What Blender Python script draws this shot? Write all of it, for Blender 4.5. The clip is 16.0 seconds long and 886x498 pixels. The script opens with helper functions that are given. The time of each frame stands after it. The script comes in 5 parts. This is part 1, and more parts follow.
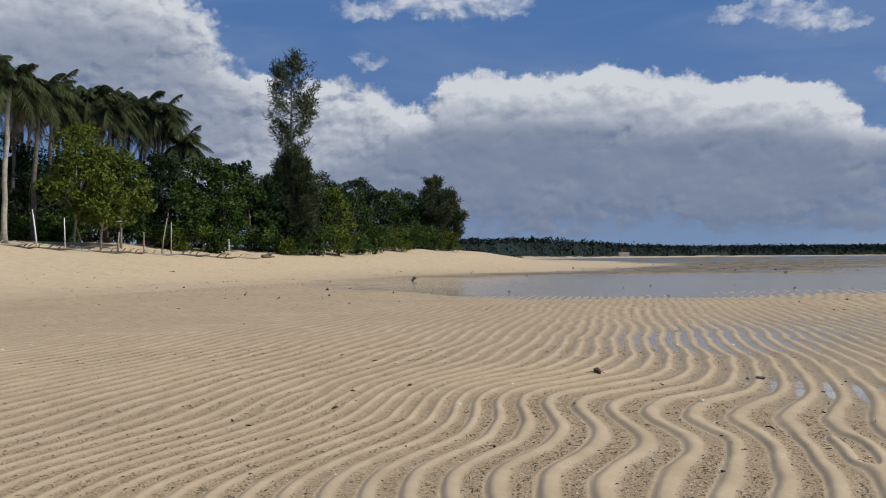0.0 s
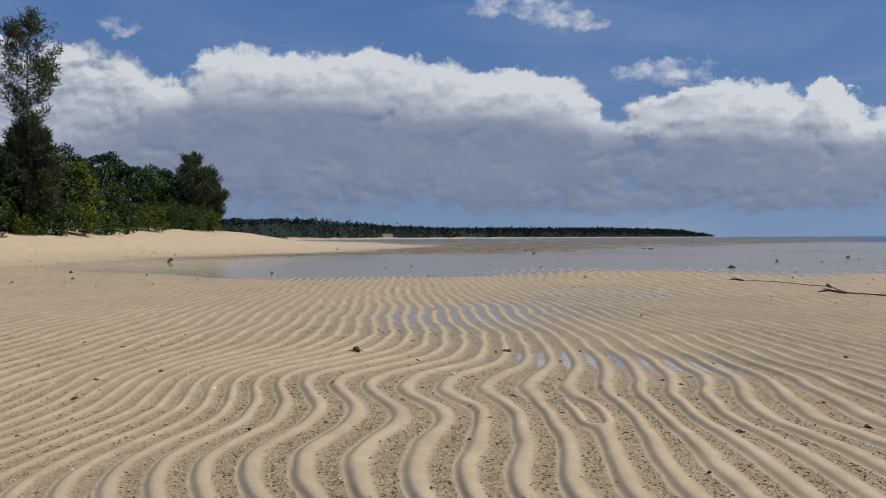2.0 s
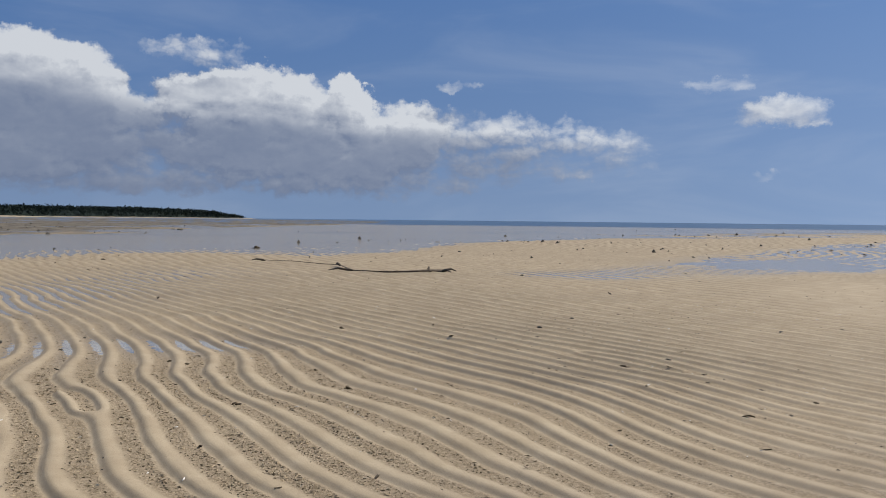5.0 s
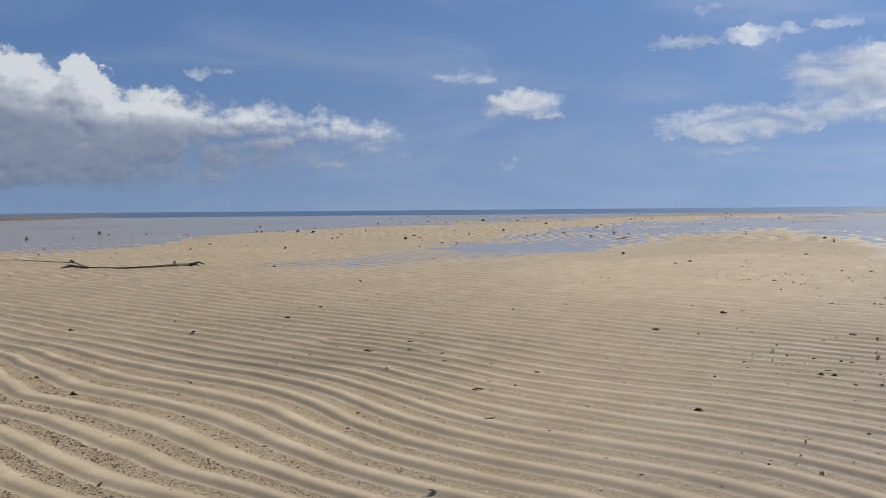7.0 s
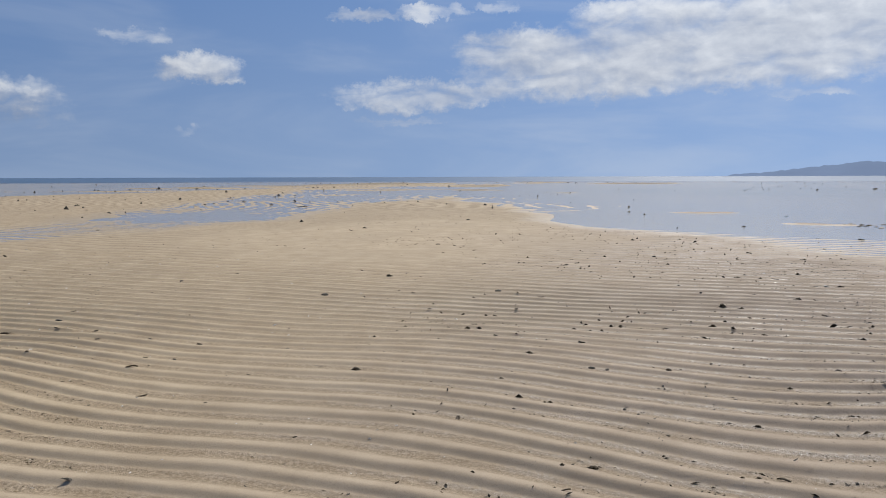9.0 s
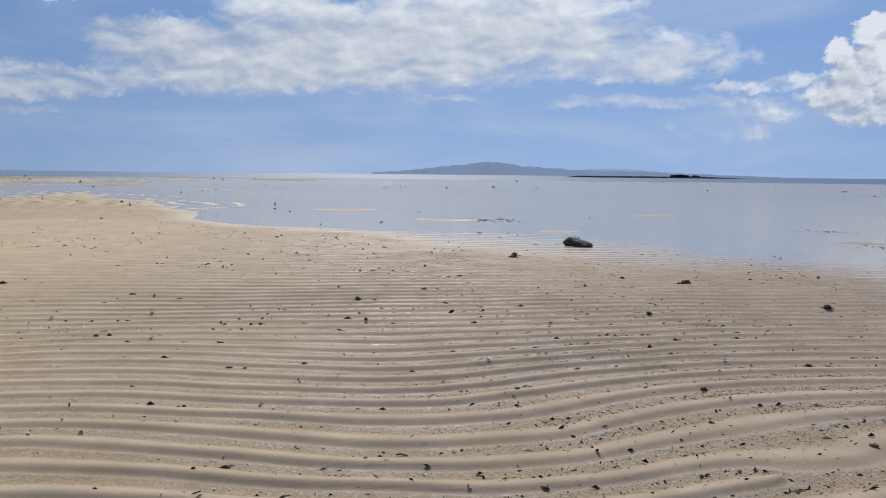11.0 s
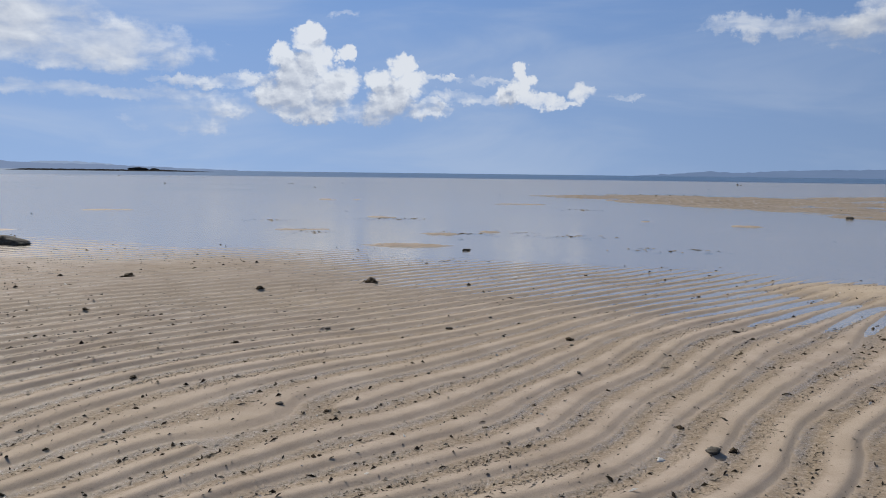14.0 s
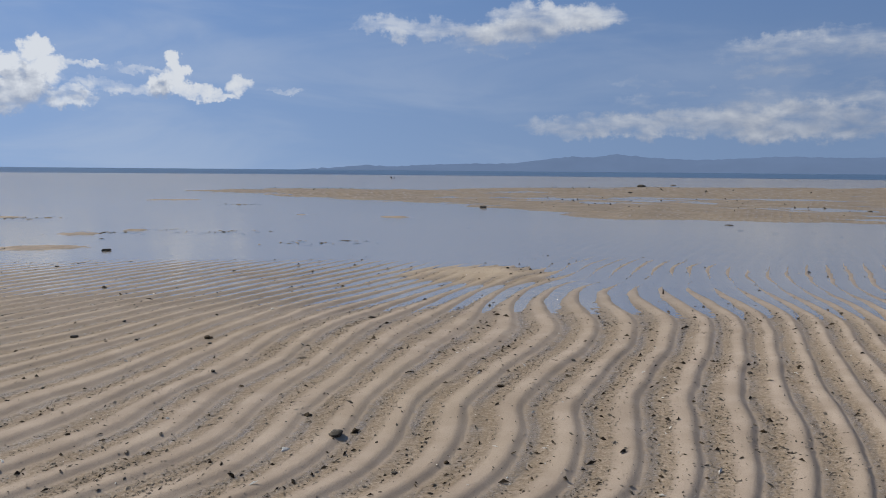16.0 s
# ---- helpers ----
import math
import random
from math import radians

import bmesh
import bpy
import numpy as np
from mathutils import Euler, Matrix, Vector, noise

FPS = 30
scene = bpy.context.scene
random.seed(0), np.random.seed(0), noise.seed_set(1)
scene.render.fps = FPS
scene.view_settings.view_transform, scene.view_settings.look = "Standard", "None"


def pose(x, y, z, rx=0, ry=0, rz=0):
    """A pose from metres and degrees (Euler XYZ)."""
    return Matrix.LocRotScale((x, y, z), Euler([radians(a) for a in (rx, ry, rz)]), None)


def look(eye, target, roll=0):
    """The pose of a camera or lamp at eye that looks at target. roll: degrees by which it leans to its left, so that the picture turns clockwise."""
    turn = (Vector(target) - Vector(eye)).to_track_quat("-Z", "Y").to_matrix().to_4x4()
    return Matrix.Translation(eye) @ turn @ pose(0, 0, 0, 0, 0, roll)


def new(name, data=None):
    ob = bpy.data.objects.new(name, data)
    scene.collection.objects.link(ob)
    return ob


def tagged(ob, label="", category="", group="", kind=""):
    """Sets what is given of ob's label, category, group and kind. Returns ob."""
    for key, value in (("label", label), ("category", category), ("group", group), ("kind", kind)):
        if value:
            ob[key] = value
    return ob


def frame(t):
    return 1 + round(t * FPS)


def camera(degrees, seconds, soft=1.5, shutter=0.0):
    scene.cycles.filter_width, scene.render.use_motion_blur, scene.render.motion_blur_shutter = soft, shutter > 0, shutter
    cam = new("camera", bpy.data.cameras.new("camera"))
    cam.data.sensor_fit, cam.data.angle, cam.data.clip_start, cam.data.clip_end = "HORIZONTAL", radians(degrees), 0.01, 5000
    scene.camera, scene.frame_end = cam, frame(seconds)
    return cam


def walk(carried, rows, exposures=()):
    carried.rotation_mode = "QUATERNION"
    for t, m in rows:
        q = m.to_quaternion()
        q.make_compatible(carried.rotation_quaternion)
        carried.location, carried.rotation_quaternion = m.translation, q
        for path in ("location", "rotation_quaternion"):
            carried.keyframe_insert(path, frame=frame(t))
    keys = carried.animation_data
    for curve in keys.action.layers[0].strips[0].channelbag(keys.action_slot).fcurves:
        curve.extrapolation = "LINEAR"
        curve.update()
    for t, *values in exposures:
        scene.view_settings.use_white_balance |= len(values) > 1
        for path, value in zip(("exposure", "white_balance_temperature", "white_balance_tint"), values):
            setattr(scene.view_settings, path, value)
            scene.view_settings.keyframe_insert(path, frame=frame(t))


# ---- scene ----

# ------------------------------------------------------------ camera and walk
cam = camera(56.66, 16.0, soft=1.0)
# seconds, place, heading (clockwise from +y), tilt, lean
STEPS = [
    (0.0, -0.000, -0.000, 1.417, -0.00, 0.59, -0.38),
    (0.5, 0.011, 0.015, 1.410, 4.75, -0.35, -0.62),
    (1.0, 0.035, 0.031, 1.407, 8.64, -0.79, -0.63),
    (1.5, 0.042, 0.009, 1.408, 11.76, -0.51, -0.54),
    (2.0, 0.058, -0.008, 1.403, 16.27, -0.80, -0.18),
    (2.5, 0.090, -0.023, 1.401, 22.60, -1.04, -0.22),
    (3.0, 0.108, -0.067, 1.399, 25.59, -1.11, -0.67),
    (3.5, 0.137, -0.101, 1.399, 30.06, -1.61, -0.81),
    (4.0, 0.172, -0.139, 1.403, 36.13, -2.00, -1.49),
    (4.5, 0.198, -0.193, 1.401, 42.88, -2.09, -0.45),
    (4.7, 0.202, -0.201, 1.405, 45.12, -2.04, 0.10),
    (6.8, 0.254, -0.357, 1.399, 62.96, -2.71, -0.39),
    (7.0, 0.255, -0.378, 1.402, 64.83, -2.73, -0.47),
    (7.5, 0.272, -0.445, 1.399, 69.39, -3.18, -0.90),
    (8.0, 0.283, -0.504, 1.392, 74.00, -3.58, -0.26),
    (8.5, 0.301, -0.553, 1.387, 78.51, -3.98, 0.26),
    (9.0, 0.315, -0.555, 1.386, 86.57, -5.03, -0.16),
    (9.2, 0.333, -0.560, 1.383, 89.19, -5.28, 0.50),
    (11.3, 0.195, -0.653, 1.412, 115.51, -5.03, 0.78),
    (11.5, 0.185, -0.650, 1.410, 119.15, -4.88, 1.06),
    (12.0, 0.144, -0.673, 1.408, 129.67, -4.86, 0.69),
    (12.5, 0.104, -0.694, 1.393, 136.87, -5.32, 1.16),
    (13.0, 0.030, -0.722, 1.392, 138.75, -5.33, 0.73),
    (13.5, -0.034, -0.740, 1.397, 141.34, -5.16, 0.46),
    (14.0, -0.082, -0.759, 1.397, 147.02, -5.27, 0.70),
    (14.5, -0.131, -0.785, 1.396, 154.43, -5.38, 0.74),
    (15.0, -0.188, -0.819, 1.392, 157.58, -5.85, 0.25),
    (15.5, -0.251, -0.846, 1.397, 161.29, -5.98, 0.58),
    (16.0, -0.304, -0.844, 1.400, 170.17, -5.46, 0.50),
]


def bearing(az, el=0.0):
    a, e = radians(az), radians(el)
    return Vector((math.sin(a) * math.cos(e), math.cos(a) * math.cos(e), math.sin(e)))


EXPOSURES = [(0.0, 0.0), (13.5, 0.0), (15.5, -0.10), (16.0, -0.12)]
SAND_LEVEL = 0.036   # mean height of the ripples above the water
walk(cam, [(t, look((x, y, z + SAND_LEVEL), Vector((x, y, z + SAND_LEVEL)) + bearing(az, el), lean))
           for t, x, y, z, az, el, lean in STEPS], EXPOSURES)

# ------------------------------------------------------------ world, sun
SUN_AZ, SUN_EL = 106.0, 43.0
SKY = 0.085
world = bpy.data.worlds.new("sky")
scene.world = world
world.use_nodes = True
nt = world.node_tree
nt.nodes.clear()


class Graph:
    """Small helper that adds shader nodes to a tree."""

    def __init__(self, tree):
        self.t = tree

    def node(self, kind, **props):
        n = self.t.nodes.new(kind)
        for k, v in props.items():
            if k == "operation":
                n.operation = v
            elif k == "data_type":
                n.data_type = v
            elif k == "blend_type":
                n.blend_type = v
        return n

    def put(self, sock, v):
        if isinstance(v, bpy.types.NodeSocket):
            self.t.links.new(v, sock)
        elif v is not None:
            sock.default_value = v

    def m(self, op, a, b=None, c=None, clamp=False):
        n = self.node("ShaderNodeMath", operation=op)
        n.use_clamp = clamp
        for s, v in zip(n.inputs, (a, b, c)):
            self.put(s, v)
        return n.outputs[0]

    def v(self, op, a, b=None):
        n = self.node("ShaderNodeVectorMath", operation=op)
        self.put(n.inputs[0], a)
        if b is not None:
            self.put(n.inputs[3] if op == "SCALE" else n.inputs[1], b)
        return n.outputs["Value"] if op in ("LENGTH", "DOT_PRODUCT") else n.outputs[0]

    def xyz(self, x, y, z=0.0):
        n = self.node("ShaderNodeCombineXYZ")
        for s, v in zip(n.inputs, (x, y, z)):
            self.put(s, v)
        return n.outputs[0]

    def noise(self, vec, scale, detail=4.0, rough=0.55, dist=0.0):
        n = self.node("ShaderNodeTexNoise")
        self.put(n.inputs["Vector"], vec)
        self.put(n.inputs["Scale"], scale)
        self.put(n.inputs["Detail"], detail)
        self.put(n.inputs["Roughness"], rough)
        self.put(n.inputs["Distortion"], dist)
        return n.outputs["Fac"]

    def step(self, v, lo, hi, a=0.0, b=1.0, smooth=True):
        n = self.node("ShaderNodeMapRange")
        n.interpolation_type = "SMOOTHSTEP" if smooth else "LINEAR"
        for k, q in (("Value", v), ("From Min", lo), ("From Max", hi), ("To Min", a), ("To Max", b)):
            self.put(n.inputs[k], q)
        return n.outputs[0]

    def mix(self, f, a, b, mode="MIX"):
        n = self.node("ShaderNodeMix", data_type="RGBA", blend_type=mode)
        self.put(n.inputs["Factor"], f)
        for s, v in ((n.inputs[6], a), (n.inputs[7], b)):
            self.put(s, (*v, 1.0) if isinstance(v, tuple) else v)
        return n.outputs[2]


# clouds: (heading, height, half width, half height) in degrees and how thick each is
PUFFS, BASES = [], []


def cloud(*a):
    PUFFS.append(a)


def base(*a):
    BASES.append(a)


# bank over the palms
cloud(-24.5, 14.3, 9.1, 3.9, 1.15)
cloud(-17.7, 10.9, 5.9, 3.1, 1.03)
cloud(-12.7, 11.8, 1.8, 0.6, 1.15)
cloud(-7.2, 9.8, 4.3, 2.4, 0.92)
cloud(-8.7, 6.5, 6.7, 2.4, 1.03)
cloud(-14.0, 7.9, 5.9, 3.5, 0.92)
cloud(-5.6, 16.9, 2.4, 0.6, 0.34)
cloud(0.7, 17.1, 5.5, 1.0, 0.45)
cloud(-5.0, 13.8, 1.0, 0.7, 0.26)
# long cumulus
cloud(9.3, 10.0, 9.1, 2.7, 1.30)
cloud(19.7, 9.2, 6.4, 2.1, 1.30)
cloud(24.6, 7.9, 2.7, 1.8, 1.37)
cloud(3.1, 9.8, 4.5, 2.7, 1.30)
cloud(-3.5, 9.1, 4.3, 1.6, 1.04)
cloud(-5.5, 5.3, 5.1, 1.6, 1.04)
cloud(5.4, 6.2, 13.0, 3.7, 1.17)
cloud(18.7, 5.7, 11.8, 3.5, 1.17)
cloud(21.9, 15.5, 3.9, 0.7, 0.38)
cloud(26.4, 14.4, 1.4, 0.5, 0.38)
cloud(-5.4, 13.9, 0.9, 0.6, 0.26)
# towers over the reef
cloud(32.4, 8.0, 3.9, 1.9, 1.25)
cloud(35.9, 7.9, 4.3, 2.4, 1.25)
cloud(41.1, 7.9, 2.3, 1.7, 1.38)
cloud(45.0, 5.8, 4.6, 2.0, 0.90)
cloud(38.6, 4.7, 10.2, 2.8, 1.12)
cloud(50.0, 5.4, 7.0, 2.1, 0.50)
cloud(54.7, 5.0, 6.7, 2.0, 0.45)
cloud(31.8, 10.9, 3.1, 0.9, 0.34)
cloud(49.1, 9.3, 1.4, 0.4, 0.30)
cloud(46.4, 3.5, 6.7, 1.6, 0.45)
cloud(24.7, 14.6, 2.4, 0.8, 0.38)
# small clouds over the sea
cloud(70.4, 7.3, 3.1, 1.1, 0.65)
cloud(66.4, 9.2, 2.4, 0.6, 0.36)
cloud(81.3, 10.7, 2.4, 0.5, 0.50)
cloud(85.8, 11.0, 2.8, 0.5, 0.50)
cloud(82.6, 12.7, 1.1, 0.4, 0.30)
cloud(90.4, 11.5, 1.8, 0.4, 0.30)
cloud(69.4, 2.9, 0.9, 0.4, 0.24)
cloud(59.2, 3.8, 3.9, 0.9, 0.27)
# high bank
cloud(92.8, 8.5, 5.9, 1.8, 0.66)
cloud(85.8, 5.6, 7.5, 1.1, 0.55)
cloud(97.4, 7.2, 9.4, 2.0, 0.71)
cloud(106.5, 8.4, 12.6, 2.8, 0.74)
cloud(114.2, 9.4, 10.2, 2.2, 0.71)
cloud(83.5, 3.8, 3.9, 0.4, 0.35)
cloud(110.1, 5.2, 3.0, 0.4, 0.35)
cloud(100.3, 10.6, 5.5, 1.5, 0.62)
# high bank end
cloud(111.8, 9.6, 13.0, 2.8, 0.71)
cloud(123.4, 8.0, 7.5, 1.9, 0.62)
cloud(100.8, 6.9, 10.2, 1.7, 0.55)
cloud(125.4, 4.9, 9.1, 0.6, 0.39)
cloud(110.3, 5.1, 2.4, 0.3, 0.27)
cloud(131.5, 4.1, 4.3, 0.6, 0.35)
cloud(130.4, 2.9, 2.4, 0.8, 0.32)
cloud(126.4, 2.9, 1.2, 0.6, 0.27)
cloud(115.6, 11.5, 8.7, 0.8, 0.62)
# white cumulus with its towers, the smaller one beside it and the thin layers between them
for puff in ((137.80, 9.05, 1.13, 0.90, 0.92), (136.20, 7.45, 1.25, 0.96, 0.90), (138.50, 7.65, 1.31, 1.07, 0.90), (140.50, 8.05, 0.65, 0.64, 0.84),
             (136.90, 5.95, 2.02, 1.39, 0.88), (139.40, 5.85, 1.66, 1.28, 0.84), (135.60, 4.95, 1.43, 0.96, 0.68), (138.40, 4.35, 2.61, 0.96, 0.68), (143.90, 7.25, 0.89, 0.80, 0.90),
             (142.60, 6.15, 1.31, 0.85, 0.84), (144.60, 5.95, 1.13, 0.85, 0.86), (143.30, 4.95, 1.90, 0.96, 0.72), (146.00, 4.15, 1.79, 0.64, 0.56), (141.30, 3.95, 3.56, 0.85, 0.53),
             (152.40, 6.75, 0.65, 0.75, 0.82), (152.10, 5.75, 1.07, 0.75, 0.78), (153.60, 5.25, 1.31, 0.59, 0.70), (156.20, 5.45, 1.07, 0.53, 0.60), (155.00, 4.85, 1.41, 0.29, 0.55),
             (148.30, 6.35, 4.60, 0.26, 0.42), (149.00, 5.10, 4.80, 0.45, 0.40), (158.50, 5.20, 2.60, 0.18, 0.30), (131.60, 5.90, 5.00, 0.42, 0.46), (133.50, 4.90, 2.20, 0.50, 0.36),
             (140.20, 10.60, 1.30, 0.22, 0.30)):
    cloud(*puff)
# clouds over the hills
cloud(168.3, 9.5, 4.3, 0.8, 0.54)
cloud(174.5, 9.4, 4.3, 0.9, 0.62)
cloud(177.7, 10.3, 4.7, 1.1, 0.62)
cloud(173.4, 8.4, 3.5, 0.5, 0.32)
cloud(191.6, 7.9, 4.3, 0.9, 0.34)
cloud(195.8, 7.9, 4.7, 1.2, 0.38)
cloud(192.0, 6.3, 3.5, 0.7, 0.32)
cloud(182.9, 6.0, 2.4, 0.4, 0.25)
cloud(181.9, 3.1, 6.7, 0.9, 0.54)
cloud(189.4, 3.5, 4.7, 1.2, 0.58)
cloud(194.5, 3.3, 5.9, 1.3, 0.58)
cloud(190.4, 4.6, 11.0, 0.9, 0.25)
cloud(197.9, 4.4, 3.5, 1.6, 0.32)
# rain haze under the long bank
cloud(4.0, 3.6, 14.0, 2.2, 0.62)
cloud(24.0, 3.4, 14.0, 2.0, 0.62)
cloud(42.0, 3.2, 12.0, 1.8, 0.50)
# grey bases
base(4.0, 3.2, 18.0, 3.6, 1.0)
base(26.0, 3.2, 18.0, 3.4, 1.0)
base(44.0, 3.2, 14.0, 2.8, 0.8)
base(-23.5, 12.5, 7.9, 2.4, 0.50)
base(-17.5, 9.2, 6.0, 3.0, 0.45)
base(5.4, 5.4, 13.0, 3.7, 1.00)
base(18.7, 4.9, 12.6, 3.3, 1.00)
base(-1.5, 5.6, 5.0, 1.6, 0.50)
base(34.7, 4.2, 7.9, 2.4, 0.90)
base(43.5, 3.6, 9.8, 2.0, 0.70)
base(11.8, 5.5, 11.8, 2.8, 0.30)
base(51.4, 3.7, 10.2, 2.0, 0.50)


# the density of the clouds at a place of the sky, given as heading and height in degrees
group = bpy.data.node_groups.new("cloud_cover", "ShaderNodeTree")
group.interface.new_socket("at", in_out="INPUT", socket_type="NodeSocketVector")
group.interface.new_socket("cover", in_out="OUTPUT", socket_type="NodeSocketFloat")
group.interface.new_socket("relief", in_out="OUTPUT", socket_type="NodeSocketFloat")
group.interface.new_socket("streak", in_out="OUTPUT", socket_type="NodeSocketFloat")
group.interface.new_socket("mass", in_out="OUTPUT", socket_type="NodeSocketFloat")
g = Graph(group)
gi, go = group.nodes.new("NodeGroupInput"), group.nodes.new("NodeGroupOutput")
at = gi.outputs[0]
wob = g.node("ShaderNodeTexNoise")
g.put(wob.inputs["Vector"], at)
g.put(wob.inputs["Scale"], 0.30)
g.put(wob.inputs["Detail"], 4.0)
shift = g.v("MULTIPLY", g.v("SUBTRACT", wob.outputs["Color"], (0.5, 0.5, 0.5)), (3.0, 1.6, 0.0))
crumple = g.node("ShaderNodeTexNoise")
g.put(crumple.inputs["Vector"], at)
g.put(crumple.inputs["Scale"], 0.9)
g.put(crumple.inputs["Detail"], 6.0)
g.put(crumple.inputs["Roughness"], 0.66)
crumpled = g.v("MULTIPLY", g.v("SUBTRACT", crumple.outputs["Color"], (0.5, 0.5, 0.5)), (2.3, 2.0, 0.0))
moved = g.v("ADD", g.v("ADD", at, shift), crumpled)


def heap(gr, where, puffs):
    total = None
    for az, el, ra, re, w in puffs:
        q = gr.v("MULTIPLY", gr.v("SUBTRACT", where, (az, el, 0.0)), (1 / ra, 1 / re, 0.0))
        d = gr.v("DOT_PRODUCT", q, q)
        one = gr.m("MULTIPLY_ADD", gr.m("MULTIPLY", d, gr.m("MINIMUM", d, 2.5)), -0.62 * w, w)
        total = one if total is None else gr.m("SMOOTH_MAX", total, one, 0.35)
    return total


mass = heap(g, moved, PUFFS)
stretch = g.v("MULTIPLY", at, (0.75, 1.7, 1.0))
fine = g.noise(stretch, 0.45, 6.0, 0.52, 0.3)


def billows(where, scale):
    """Rounded heads: high in the middle of each cell, sunk where two of them meet."""
    n = g.node("ShaderNodeTexVoronoi")
    n.voronoi_dimensions, n.feature = "2D", "SMOOTH_F1"
    g.put(n.inputs["Vector"], where)
    g.put(n.inputs["Scale"], scale)
    g.put(n.inputs["Smoothness"], 0.35)
    d = n.outputs["Distance"]
    return g.m("SUBTRACT", 1.0, g.m("MULTIPLY", d, d))


heads_at = g.v("ADD", at, g.v("MULTIPLY", g.v("SUBTRACT", crumple.outputs["Color"], (0.5, 0.5, 0.5)), (1.3, 0.9, 0.0)))
heads_at = g.v("MULTIPLY", heads_at, (0.85, 1.15, 1.0))
puffy = g.m("ADD", g.m("MULTIPLY", billows(heads_at, 0.62), 0.55), g.m("ADD", g.m("MULTIPLY", billows(heads_at, 1.5), 0.30), g.m("MULTIPLY", billows(heads_at, 3.6), 0.15)))
rough_sky = g.m("ADD", g.m("MULTIPLY", fine, 0.90), g.m("MULTIPLY_ADD", g.m("SUBTRACT", puffy, 0.72), 0.85, 0.31))
cover = g.m("ADD", g.m("SUBTRACT", rough_sky, 0.78), mass)
g.put(go.inputs[3], mass)
g.put(go.inputs[0], cover)
g.put(go.inputs[1], rough_sky)
g.put(go.inputs[2], fine)

w = Graph(nt)
coords = nt.nodes.new("ShaderNodeTexCoord")
way = coords.outputs["Generated"]
split = nt.nodes.new("ShaderNodeSeparateXYZ")
w.put(split.inputs[0], way)
MIDDLE = 85.0
c0, s0 = math.cos(radians(MIDDLE)), math.sin(radians(MIDDLE))
right = w.m("SUBTRACT", w.m("MULTIPLY", split.outputs[0], c0), w.m("MULTIPLY", split.outputs[1], s0))
front = w.m("ADD", w.m("MULTIPLY", split.outputs[0], s0), w.m("MULTIPLY", split.outputs[1], c0))
head_az = w.m("MULTIPLY_ADD", w.m("ARCTAN2", right, front), 180 / math.pi, MIDDLE)
head_el = w.m("MULTIPLY", w.m("ARCSINE", split.outputs[2]), 180 / math.pi)
place = w.xyz(head_az, head_el)


def cover_at(vec):
    n = nt.nodes.new("ShaderNodeGroup")
    n.node_tree = group
    w.put(n.inputs[0], vec)
    return n.outputs


here, relief, streak, body_here = cover_at(place)
sunward, relief_up, _, _ = cover_at(w.v("ADD", place, (0.22, 0.42, 0.0)))
_, _, streak_up, body_up = cover_at(w.v("ADD", place, (0.8, 2.0, 0.0)))
# thin high cloud is drawn out and smooth, heaped cloud is lumpy
thin = w.m("ADD", w.m("MULTIPLY", w.step(head_az, 58.0, 66.0), w.step(head_az, 127.0, 133.0, 1.0, 0.0)), w.step(head_az, 160.0, 164.0))
lumps = w.m("SUBTRACT", w.m("SUBTRACT", relief, w.m("MULTIPLY", streak, 0.90)), 0.31)
here = w.m("SUBTRACT", here, w.m("MULTIPLY", lumps, w.m("MULTIPLY", thin, 0.90)))
wisp = w.noise(w.v("MULTIPLY", place, (0.35, 1.6, 1.0)), 0.8, 6.0, 0.6, 0.6)
dense = w.m("ADD", w.m("MULTIPLY", w.m("SUBTRACT", wisp, 0.5), w.m("MULTIPLY_ADD", thin, 0.45, 0.22)), here)
alpha = w.m("ADD", w.m("MULTIPLY", w.step(dense, 0.10, 0.62), 0.58), w.m("MULTIPLY", w.step(here, 0.38, 0.80), 0.42))
thick = w.m("MULTIPLY_ADD", thin, -0.60, 1.0)
# heads catch the sun on their upper right, hollows between them are shaded, and the body darkens downwards
heads = w.m("MULTIPLY", w.m("SUBTRACT", relief, relief_up), w.m("MULTIPLY", thick, w.m("MULTIPLY_ADD", w.step(head_az, 130.0, 135.0), 0.05, 0.42)))
rim = w.m("MULTIPLY", w.m("SUBTRACT", w.step(here, 0.2, 1.1), w.step(sunward, 0.2, 1.1)), w.m("MULTIPLY", thick, 0.55))
depth_in = w.m("MULTIPLY", w.m("SUBTRACT", body_here, body_up), w.m("MULTIPLY", thick, 0.30))
drift = w.m("ADD", w.m("MULTIPLY", w.m("SUBTRACT", streak, streak_up), 0.35), w.m("MULTIPLY", w.m("SUBTRACT", streak, 0.5), 0.40))
# clouds are whiter towards the sun's side of the sky
glow = w.m("POWER", 2.718, w.m("MULTIPLY", w.m("POWER", w.m("DIVIDE", w.m("SUBTRACT", head_az, 124.0), 52.0), 2.0), -1.0))
lit = w.m("ADD", w.m("ADD", w.m("ADD", rim, 0.40), heads), w.m("ADD", depth_in, drift), clamp=True)
grey = w.m("MULTIPLY", w.step(heap(w, place, BASES), -0.2, 1.0), w.m("MULTIPLY_ADD", streak, 0.8, 0.34), clamp=True)
tone = w.m("MULTIPLY", w.m("MULTIPLY_ADD", lit, 0.80, w.m("MULTIPLY_ADD", glow, 0.30, 0.08)), w.m("SUBTRACT", 1.0, grey))
cloud_col = w.mix(tone, (0.168, 0.218, 0.338), (0.80, 0.83, 0.87))
cloud_col = w.v("SCALE", cloud_col, w.m("MULTIPLY_ADD", glow, 0.14, 0.87))
sky = nt.nodes.new("ShaderNodeTexSky")
sky.sky_type = "NISHITA"
sky.sun_disc = False
